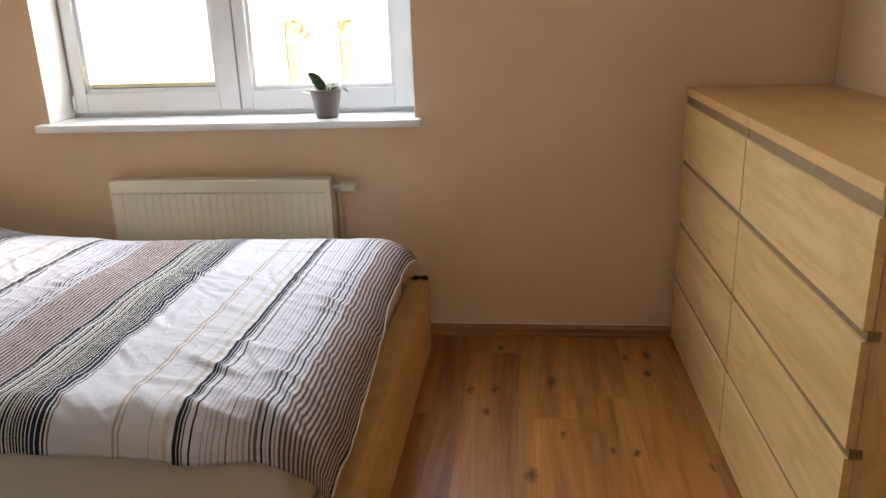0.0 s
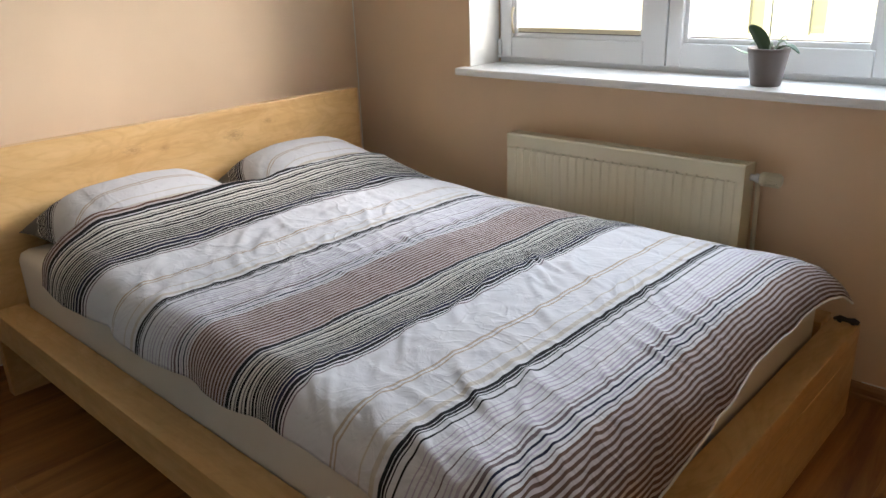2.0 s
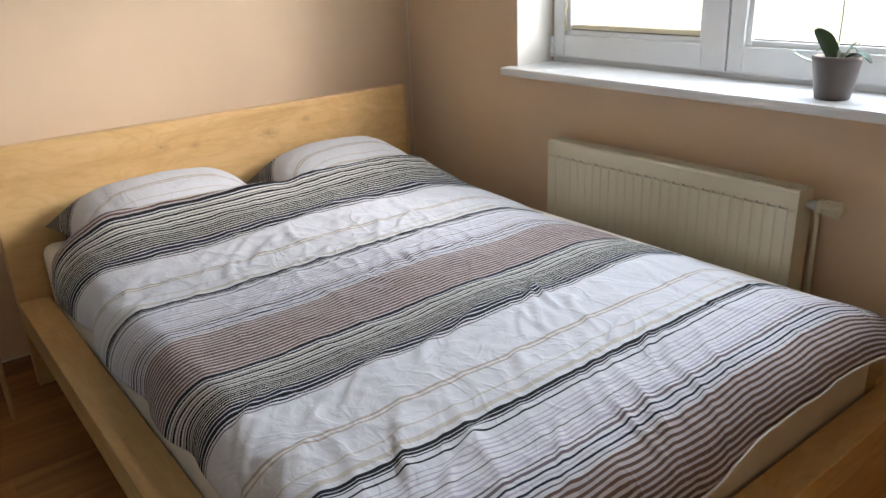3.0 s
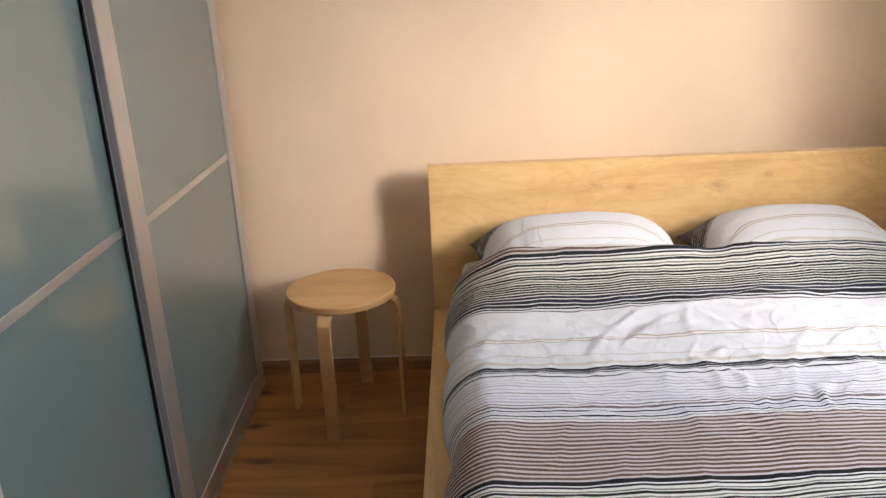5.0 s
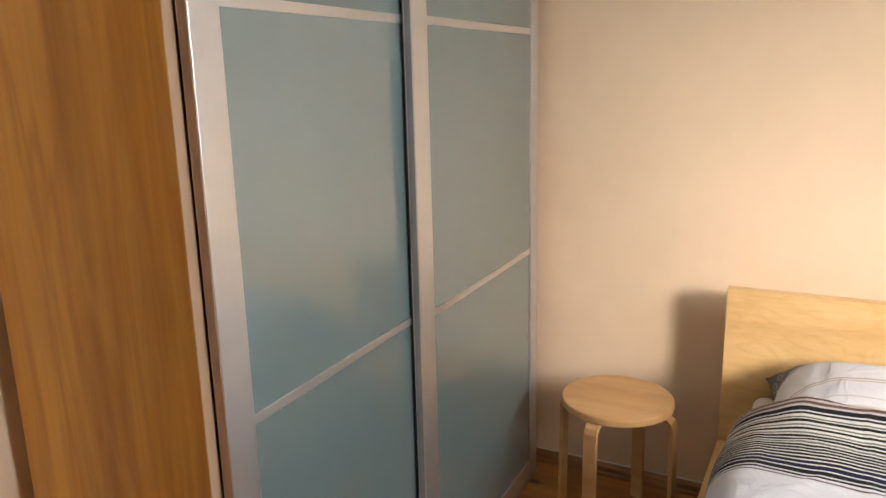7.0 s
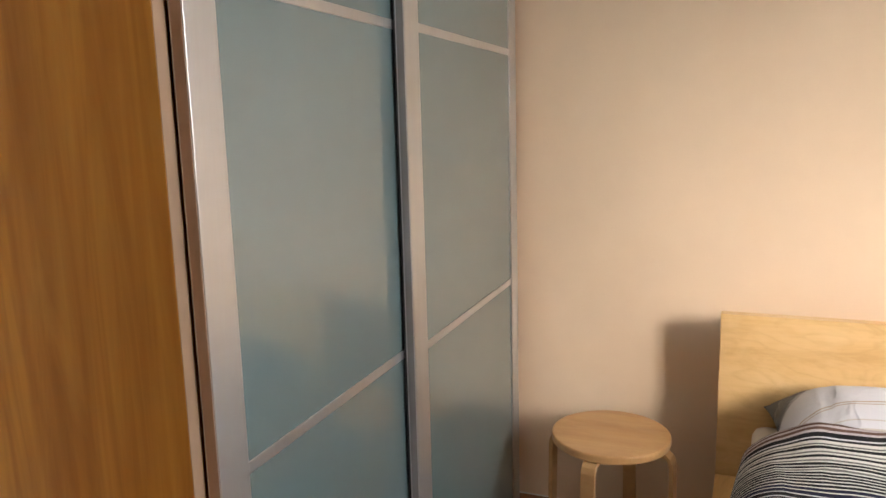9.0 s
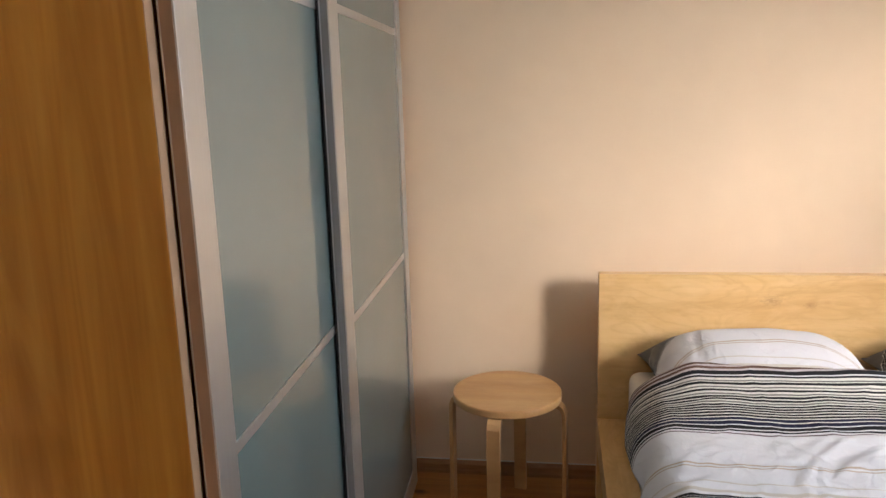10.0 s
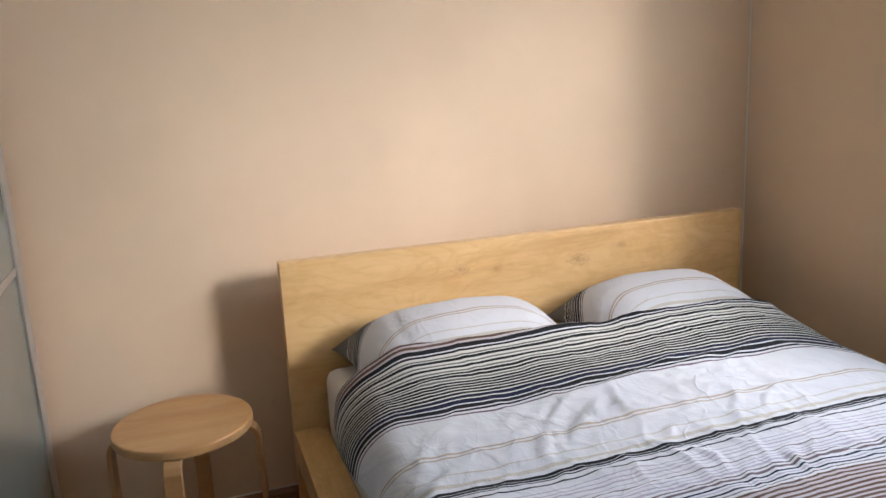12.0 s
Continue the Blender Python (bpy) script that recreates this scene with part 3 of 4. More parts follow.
    for k in range(18):
        a = math.tau * k / 18
        c, s = math.cos(a), math.sin(a)
        bm = tube([(x1 + 0.047, -0.07 + c * 0.0195, zc + s * 0.0195), (x1 + 0.085, -0.07 + c * 0.0205, zc + s * 0.0205)], 0.0018, 6)
        part("rib", bm, ENAMEL, head)
    return r


radiator()


# ---- chests of drawers ----
def chest(y0, y1, label):
    x0, x1, h = 3.128, 3.612, 1.0
    front = 3.110
    c = thing("chest_of_drawers", ((x0 + x1) / 2, (y0 + y1) / 2, 0), label, "chest of drawers", "two chests of drawers")
    part("top", boxes((front, x1, y0 + 0.002, y1 - 0.002, h - 0.028, h), bevel=0.0015), CHEST_TOP, c)
    for a, b in ((y0 + 0.002, y0 + 0.020), (y1 - 0.020, y1 - 0.002)):
        part("side_panel", boxes((x0, x1, a, b, 0, h - 0.028), bevel=0.001), BIRCH_Z, c)
    part("back_panel", boxes((x1 - 0.006, x1 - 0.001, y0 + 0.02, y1 - 0.02, 0.0, h - 0.028)), BIRCH_Z, c)
    tops = [0.942, 0.718, 0.482, 0.250]
    bottoms = [0.738, 0.502, 0.270, 0.012]
    for zt, zb in zip(tops, bottoms):
        # the front leans back at its top into a finger lip
        bm = bmesh.new()
        prof = [(front, zb), (front, zt - 0.001), (front + 0.003, zt), (front + 0.017, zt), (front + 0.017, zb)]
        ends = [[bm.verts.new((x, y, z)) for x, z in prof] for y in (y0 + 0.0035, y1 - 0.0035)]
        for i in range(len(prof)):
            j = (i + 1) % len(prof)
            bm.faces.new((ends[0][i], ends[0][j], ends[1][j], ends[1][i]))
        bm.faces.new(ends[0])
        bm.faces.new(ends[1])
        d = part("drawer", bm, CHEST, c)
        part("finger_lip", boxes((front + 0.006, front + 0.030, y0 - 0.0005 if zt < 0.9 else y0 + 0.003, y1 - 0.003, zt + 0.0005, zt + (0.0195 if zt < 0.9 else 0.029)), bevel=0.001), SHADOW_BOARD, d, "finger lip above the drawer, darkened in colour for shade")
    part("plinth", boxes((x0 + 0.03, x0 + 0.045, y0 + 0.02, y1 - 0.02, 0, 0.05)), BIRCH_Y, c)
    return c


chest(-0.812, -0.010, "birch veneer chest of four drawers against the window wall")
chest(-1.614, -0.813, "birch veneer chest of four drawers beside its twin")


# ---- bed ----
BY0, BY1, BX1 = -1.710, -0.125, 2.150
bed = thing("bed", (1.1, -0.92, 0), "birch veneer double bed frame with a plain headboard", "bed")
part("headboard", boxes((0.042, 0.085, BY0, BY1 - 0.022, 0.0, 0.804), bevel=0.003), HEAD, bed)
part("footboard", boxes((2.072, BX1, BY0, BY1, 0.215, 0.292), bevel=0.003), BIRCH_Y, bed)
part("foot_panel", boxes((2.112, BX1 - 0.0005, BY0 + 0.001, BY1 - 0.001, 0.0, 0.2145), bevel=0.002), BIRCH_Y, bed)
part("side_rail", boxes((0.086, 2.0715, BY0, BY0 + 0.094, 0.205, 0.306), bevel=0.003), BIRCH_X, bed)
part("side_rail", boxes((0.086, 2.0715, BY1 - 0.094, BY1, 0.205, 0.306), bevel=0.003), BIRCH_X, bed)
part("slatted_base", boxes((0.09, 2.07, BY0 + 0.095, BY1 - 0.095, 0.215, 0.235)), BIRCH_X, bed)
part("midbeam", boxes((0.09, 2.07, -0.945, -0.895, 0.15, 0.2145)), ALU, bed, "grey metal centre beam")


def mattress_mesh():
    x0, x1, y0, y1, z0, z1 = 0.092, 2.062, -1.612, -0.225, 0.236, 0.487
    bm = boxes((x0, x1, y0, y1, z0, z1))
    bmesh.ops.bevel(bm, geom=list(bm.edges), offset=0.035, segments=5, affect="EDGES", profile=0.5)
    return bm


mattress = thing("mattress", (1.08, -0.92, 0.236), "thick mattress in a cream cotton fitted sheet on the bed", "mattress")
part("sheet", mattress_mesh(), SHEET, mattress, smooth=True)


def fbm(x, y, z=0.0):
    return noise.noise(Vector((x, y, z))) + 0.5 * noise.noise(Vector((2.1 * x, 2.1 * y, z + 7)))


def ridge(x, y, z=0.0):
    """A thin crease: high where the noise changes sign."""
    return max(0.0, 1 - 5.0 * abs(noise.noise(Vector((x, y, z))))) ** 1.5


PILLOWS = [(0.318, -1.250, 0.228, 0.315), (0.318, -0.590, 0.228, 0.295)]


def pillow_top(cx, cy, hx, hy, x, y, seed):
    u, v = (x - cx) / hx, (y - cy) / hy
    if abs(u) >= 1 or abs(v) >= 1:
        return 0.0
    u = (u + 0.45) / (1.45 if u > -0.45 else 0.55)   # plumpest towards the headboard
    h = (1 - abs(u) ** 1.9) ** 0.58 * (1 - abs(v) ** 2.8) ** 0.5
    return 0.136 * h + 0.004 * fbm(9 * x, 9 * y, seed) * h


def pillow_base(u):
    return 0.508 + 0.020 * (1 - abs(u)) + 0.030 * max(0.0, -u)


def wrapped_uv(me, uvs):
    """The stripes repeat: within one face all corners stay in the same repeat."""
    layer = me.uv_layers.new(name="UVMap")
    for poly in me.polygons:
        ref = uvs[me.loops[poly.loop_start].vertex_index][0]
        for li in range(poly.loop_start, poly.loop_start + poly.loop_total):
            q, t = uvs[me.loops[li].vertex_index]
            if q - ref > 0.4:
                q -= 0.845
            elif ref - q > 0.4:
                q += 0.845
            layer.data[li].uv = (q, t)
        poly.use_smooth = True


def pillow(cx, cy, hx, hy, seed, label):
    n = 56
    verts, uvs, faces = [], [], []
    for side in (1, -1):
        for i in range(n + 1):
            for j in range(n + 1):
                u, v = -1 + 2 * i / n, -1 + 2 * j / n
                # the corners draw out into points, the seams draw in between
                x = cx + hx * u * (1 - 0.05 * (1 - v * v))
                y = cy + hy * v * (1 - 0.05 * (1 - u * u)) + 0.018 * v ** 9 * max(0.0, -u) ** 3
                top = pillow_top(cx, cy, hx * 1.0001, hy * 1.0001, cx + hx * u, cy + hy * v, seed)
                pleat = 0.004 * ridge(14 * x, 14 * y, seed + 3) * (abs(u) > 0.6 or abs(v) > 0.6)
                z = pillow_base(u) + (top - pleat if side > 0 else -min(top * 0.3, 0.012))
                verts.append((x, y, z))
                q = x - 0.158 - 0.135 * abs(v) ** 5 + 0.006 * fbm(5 * x, 5 * y, seed)
                uvs.append((q if q > 0 else 0.845 + max(q, -0.10), y))
    m = (n + 1) ** 2
    for s in (0, 1):
        for i in range(n):
            for j in range(n):
                a = s * m + i * (n + 1) + j
                q = (a, a + n + 1, a + n + 2, a + 1)
                faces.append(q if s == 0 else q[::-1])
    edge = [i * (n + 1) for i in range(n + 1)] + [n * (n + 1) + j for j in range(1, n + 1)] + [i * (n + 1) + n for i in range(n - 1, -1, -1)] + [j for j in range(n - 1, 0, -1)]
    for a, b in zip(edge, edge[1:] + edge[:1]):
        faces.append((a, b, b + m, a + m))
    p = thing("pillow", (cx, cy, 0.49), label, "pillow", "two pillows on the bed")
    me = bpy.data.meshes.new("pillowcase")
    me.from_pydata(verts, [], faces)
    wrapped_uv(me, uvs)
    me.materials.append(LINEN)
    ob = new("pillowcase", me)
    ob.parent = p
    ob.matrix_parent_inverse = Matrix.Translation(-p.location)
    return p


pillow(*PILLOWS[0], 2.0, "plump white striped cotton pillow near the stool")
pillow(*PILLOWS[1], 5.0, "plump white striped cotton pillow near the window wall")


def smooth_step(a, b, x):
    t = min(1.0, max(0.0, (x - a) / (b - a)))
    return t * t * (3 - 2 * t)


def make_folds():
    """Folds of the cloth: middle, direction, half length, half width and height, over the duvet's own u and w."""
    rnd = random.Random(21)
    out = []
    def strew(count, u0, u1, w0, w1, turn, loose, long, thin, high):
        for _ in range(count):
            out.append((rnd.uniform(u0, u1), rnd.uniform(w0, w1), radians(turn + rnd.uniform(-loose, loose)), long * rnd.uniform(0.6, 1.3), thin * rnd.uniform(0.6, 1.1), 0.62 * high * rnd.uniform(0.5, 1.2)))
    strew(26, 1.50, 2.08, 0.55, 1.45, 42, 22, 0.10, 0.013, 0.011)    # towards the open corner of the foot
    strew(10, 1.60, 2.15, 0.25, 0.9, 20, 20, 0.07, 0.011, 0.007)
    strew(8, 1.40, 1.75, 1.00, 1.42, 60, 25, 0.10, 0.017, 0.007)
    strew(28, 0.80, 1.20, 0.45, 1.20, 60, 60, 0.06, 0.012, 0.007)    # the crumpled middle
    strew(9, 0.74, 1.0, 1.0, 1.42, 35, 30, 0.11, 0.019, 0.008)
    strew(16, 0.70, 1.9, 0.15, 1.35, 90, 90, 0.08, 0.016, 0.005)
    strew(8, 0.52, 0.78, 0.3, 1.3, 85, 18, 0.13, 0.016, 0.006)
    return out


FOLDS = make_folds()


def folded(u, w):
    h = 0.0
    for cu, cw, a, long, thin, high in FOLDS:
        du, dw = u - cu, w - cw
        if abs(du) > 0.3 or abs(dw) > 0.3:
            continue
        along = (du * math.cos(a) + dw * math.sin(a)) / long
        across = (dw * math.cos(a) - du * math.sin(a)) / thin + 0.9 * along * along
        if abs(along) < 2 and abs(across) < 3:
            h += high * math.exp(-along * along) * (math.exp(-across * across) - 0.35 * math.exp(-(across - 1.5) ** 2))
    return h


def duvet_point(u, w):
    """u runs from the pillows to the foot, w from the wall side to the open side, both along the cloth."""
    # a head edge that runs a little askew, a side hem that wavers
    x, y, drop = u, -0.19 - w, 0.0
    x_roll, r = 1.985, 0.15
    foot = smooth_step(0.55, 1.25, w)            # the foot hem hangs deeper towards the open side
    if u > x_roll:
        a = (u - x_roll) / r
        amax = 1.0 + 0.4 * foot
        b = min(a, amax)
        x = x_roll + r * math.sin(b) + (a - b) * r * math.cos(amax)
        drop += r * (1 - math.cos(b)) + (a - b) * r * math.sin(amax)
    y_roll, ry = 1.36, 0.10
    if w > y_roll:
        a = (w - y_roll) / ry
        b = min(a, 1.36)
        y = -0.19 - y_roll - ry * math.sin(b) - (a - b) * ry * math.cos(1.36)
        drop = math.hypot(drop, ry * (1 - math.cos(b)) + (a - b) * ry * math.sin(1.36)) if drop else ry * (1 - math.cos(b)) + (a - b) * ry * math.sin(1.36)
    if w < 0.34:
        a = (0.34 - w) / 0.34
        drop += 0.112 * a * a
        y += (0.02 + 0.04 * smooth_step(1.75, 2.1, u)) * a
    z = 0.547
    # raised over the pillows
    valley = math.exp(-((y + 0.905) / 0.07) ** 2)
    sides = smooth_step(-1.62, -1.45, y) * smooth_step(-0.20, -0.36, y)
    z += (0.088 - 0.022 * valley) * sides * smooth_step(0.72, 0.34, x) * 0.85 + 0.020 * smooth_step(1.05, 0.65, x)
    # loose swelling and creases
    z += 0.010 * fbm(2.2 * u, 2.2 * w, 1) + 0.004 * fbm(7 * u, 6 * w, 2)
    open_foot = smooth_step(1.45, 1.9, u) * smooth_step(0.35, 0.9, w)
    z += 0.0070 * open_foot * ridge(1.3 * u + 1.3 * w, 4.5 * w - 1.6 * u, 3)
    z += 0.0030 * open_foot * ridge(3.0 * u, 8 * w - 4 * u, 5)
    mid = math.exp(-((u - 1.02) / 0.22) ** 2 - ((w - 0.80) / 0.42) ** 2)
    z += 0.005 * mid * ridge(4 * u + 3 * w, 7 * w - 3 * u, 8) + 0.004 * mid * ridge(11 * u, 9 * w, 9)
    top = math.exp(-((u - 0.78) / 0.12) ** 2 - ((w - 0.95) / 0.5) ** 2)
    z += 0.004 * top * ridge(6 * u, 3.5 * w, 12)
    hem = smooth_step(1.25, 1.5, w)
    y += 0.010 * hem * math.sin(17 * u + 3 * fbm(3 * u, 0.3, 4)) * smooth_step(0, 0.1, drop)
    x += 0.006 * smooth_step(1.95, 2.1, u) * fbm(5 * w, 1.3, 6)
    z += 0.0022 * ridge(7 * u, 8 * w, 21)
    lift = folded(u, w)
    z -= drop
    for cx, cy, hx, hy in PILLOWS:
        a, b = (x - cx) / hx, (y - cy) / hy
        if abs(a) < 1 and abs(b) < 1:
            z = max(z, pillow_base(a) + pillow_top(cx, cy, hx, hy, x, y, 1.0) + 0.008 * (1 - a ** 4) * (1 - b ** 4) + 0.004)
    # folds stand off the cloth along its own normal, near enough
    return Vector((x + 0.5 * lift * smooth_step(0.03, 0.12, drop) * (u > 1.985), y - 0.6 * lift * smooth_step(0.02, 0.08, drop) * (w > 1.36), z + lift))


def duvet():
    nu, nw = 250, 215
    length = lambda w: 2.15 + 0.085 * smooth_step(0.5, 1.35, w)
    width = lambda u: 1.36 + 0.16 + 0.010 * math.sin(3 * u)
    grid, uvs = [], []
    for i in range(nu + 1):
        for j in range(nw + 1):
            fi, fj = i / nu, j / nw
            w0 = fj * 1.53
            head = 0.415 + 0.03 * math.sin(2.2 * w0 + 0.4)
            u = head + (length(w0) - head) * fi
            w = width(u) * fj
            grid.append(duvet_point(u, w))
            s = (u - 0.725 if u > 0.725 else 0.68 * (u - 0.725)) + 0.010 * fbm(1.6 * w, 1.2 * u, 30) + 0.005 * fbm(5 * w, 3 * u, 31)
            uvs.append((s % 0.845, w))
    top = [tuple(p) for p in grid]
    st = nw + 1
    low = []
    for i in range(nu + 1):
        for j in range(nw + 1):
            p = grid[i * st + j]
            e = min(i / nu, 1 - i / nu, j / nw, 1 - j / nw)
            du = grid[min(i + 1, nu) * st + j] - grid[max(i - 1, 0) * st + j]
            dw = grid[i * st + min(j + 1, nw)] - grid[i * st + max(j - 1, 0)]
            n = dw.cross(du).normalized()
            if n.z < 0:
                n = -n
            q = p - n * (0.006 + 0.004 * smooth_step(0.05, 0.12, e))
            low.append(tuple(q))
    m = (nu + 1) * st
    faces = []
    for i in range(nu):
        for j in range(nw):
            a = i * st + j
            faces.append((a, a + 1, a + st + 1, a + st))
            faces.append((m + a, m + a + st, m + a + st + 1, m + a + 1))
    rim = [i * st for i in range(nu + 1)] + [nu * st + j for j in range(1, nw + 1)] + [i * st + nw for i in range(nu - 1, -1, -1)] + [j for j in range(nw - 1, 0, -1)]
    for a, b in zip(rim, rim[1:] + rim[:1]):
        faces.append((a, b, b + m, a + m))
    me = bpy.data.meshes.new("cover")
    me.from_pydata(top + low, [], faces)
    wrapped_uv(me, uvs + uvs)
    me.materials.append(LINEN)
    d = thing("duvet", (1.2, -0.92, 0.487), "rumpled white duvet with black and brown stripes on the bed", "duvet")
    ob = new("cover", me)
    ob.parent = d
    ob.matrix_parent_inverse = Matrix.Translation(-d.location)
    foot = [(grid[nu * st + j] + Vector(low[nu * st + j])) / 2 for j in range(0, nw + 1, 2)]
    foot = [p + Vector((0.003, 0, -0.004)) for p in foot]
    part("piping", tube(foot, 0.0032, 6), PIPING, d, "thin white piping along the foot hem", True)
    return d


duvet()


# ---- stool ----
def stool(cx, cy):
    s = thing("stool", (cx, cy, 0), "round birch stool with four bent legs beside the wardrobe", "stool")
    part("seat", lathe([(0.001, 0.424), (0.168, 0.424), (0.1735, 0.4265), (0.175, 0.431), (0.175, 0.444), (0.1735, 0.4485), (0.170, 0.450), (0.001, 0.4502)], (cx, cy, 0), 64), BEECH, s)
    for k in range(4):
        a = radians(-9.5 + 90 * k)
        d, side = Vector((math.cos(a), math.sin(a), 0)), Vector((-math.sin(a), math.cos(a), 0))
        path = [(0.085, 0.4175), (0.150, 0.4175), (0.168, 0.4160), (0.178, 0.4080), (0.1845, 0.393), (0.1865, 0.374), (0.188, 0.25), (0.190, 0.0)]
        bm = bmesh.new()
        rings = []
        for i, (r, z) in enumerate(path):
            p0, p1 = path[max(i - 1, 0)], path[min(i + 1, len(path) - 1)]
            t = Vector((p1[0] - p0[0], p1[1] - p0[1])).normalized()
            nx, nz = -t.y, t.x
            half, thick = 0.021, 0.0065
            ring = []
            for sgn, th in ((-1, -1), (1, -1), (1, 1), (-1, 1)):
                q = Vector((cx, cy, 0)) + d * (r + nx * th * thick) + side * half * sgn
                q.z = max(0.0, z + nz * th * thick)
                ring.append(bm.verts.new(q))
            rings.append(ring)
        for p, q in zip(rings, rings[1:]):
            for i in range(4):
                bm.faces.new((p[i], p[(i + 1) % 4], q[(i + 1) % 4], q[i]))
        bm.faces.new(rings[0])
        bm.faces.new(rings[-1])
        bmesh.ops.bevel(bm, geom=list(bm.edges), offset=0.0015, segments=1, affect="EDGES")
        part("leg", bm, BEECH, s)
    return s


stool(0.212, -2.003)


# ---- wardrobe with sliding glass doors ----
def wardrobe():
    x0, x1, back, front, h = 0.004, 1.582, -2.890, -2.405, 2.36
    w = thing("wardrobe", (0.0, -2.35, 0), "tall beech wardrobe with two frosted glass sliding doors", "wardrobe")
    part("side_panel", boxes((x1 - 0.023, x1, back, front, 0, h), bevel=0.0008), PANEL, w, "orange brown beech side panel")
    part("edge_strip", boxes((x1 - 0.023, x1 - 0.0006, front, front + 0.0012, 0.0, h)), EDGE, w, "pale beech front edge")
    part("side_panel", boxes((x0, x0 + 0.022, back, front, 0, h)), PANEL, w)
    part("top_panel", boxes((x0 + 0.022, x1 - 0.023, back, front, h - 0.022, h)), PANEL, w)
    part("base_panel", boxes((x0 + 0.022, x1 - 0.023, back, front - 0.01, 0.0, 0.05)), PANEL, w)
    part("back_panel", boxes((x0 + 0.022, x1 - 0.023, back, back + 0.006, 0.05, h - 0.022)), PANEL, w)
    part("bottom_track", boxes((x0, x1 - 0.008, front + 0.003, -2.3505, 0.0, 0.012)), ALU, w, "dull aluminium floor track")
    part("top_track", boxes((x0, x1 - 0.003, front + 0.003, -2.346, h - 0.045, h + 0.005)), ALU, w, "aluminium top track")

    def door(a, b, ya, yb, wide_a, wide_b, edge, name_label):
        d = part("door", boxes((a + wide_a - 0.006, b - wide_b + 0.006, (ya + yb) / 2 - 0.004, (ya + yb) / 2 + 0.006, 0.06, h - 0.06)), FROST, w, name_label)
        for p0, p1 in ((a, a + wide_a), (b - wide_b, b)):
            part("stile", boxes((p0, p1, ya, yb, 0.014, h - 0.05), bevel=0.0015), ALU, d, "brushed aluminium door stile")
        part("stile_edge", boxes((b, b + 0.0012, ya + 0.004, yb - 0.003, 0.016, h - 0.052)), edge, d, "side of the door stile")
        lo, hi = a + wide_a, b - wide_b
        part("bottom_bar", boxes((lo, hi, ya + 0.002, yb - 0.001, 0.014, 0.078), bevel=0.001), ALU, d, "brushed aluminium bottom bar")
        part("top_bar", boxes((lo, hi, ya + 0.002, yb - 0.001, h - 0.10, h - 0.05), bevel=0.001), ALU, d, "brushed aluminium top bar")
        for z in (0.855, 1.576):
            part("cross_bar", boxes((lo, hi, (ya + yb) / 2 + 0.006, yb - 0.003, z - 0.001, z + 0.019), bevel=0.001), ALU, d, "thin aluminium cross bar")
        return d

    door(0.80, 1.5575, -2.400, -2.376, 0.022, 0.070, EDGE, "sliding door of grey green frosted glass behind its twin")
    door(0.010, 0.893, -2.372, -2.350, 0.070, 0.078, STILE_SIDE, "sliding door of grey green frosted glass in front")
    # added black strip that draws the shade in the gap between the doors
    part("door_gap_shade", boxes((0.888, 0.8925, -2.376, -2.372, 0.02, h - 0.06)), DARK, w, "black strip for the shade in the gap between the doors")
    w.rotation_euler[2] = radians(1.7)
    return w


wardrobe()


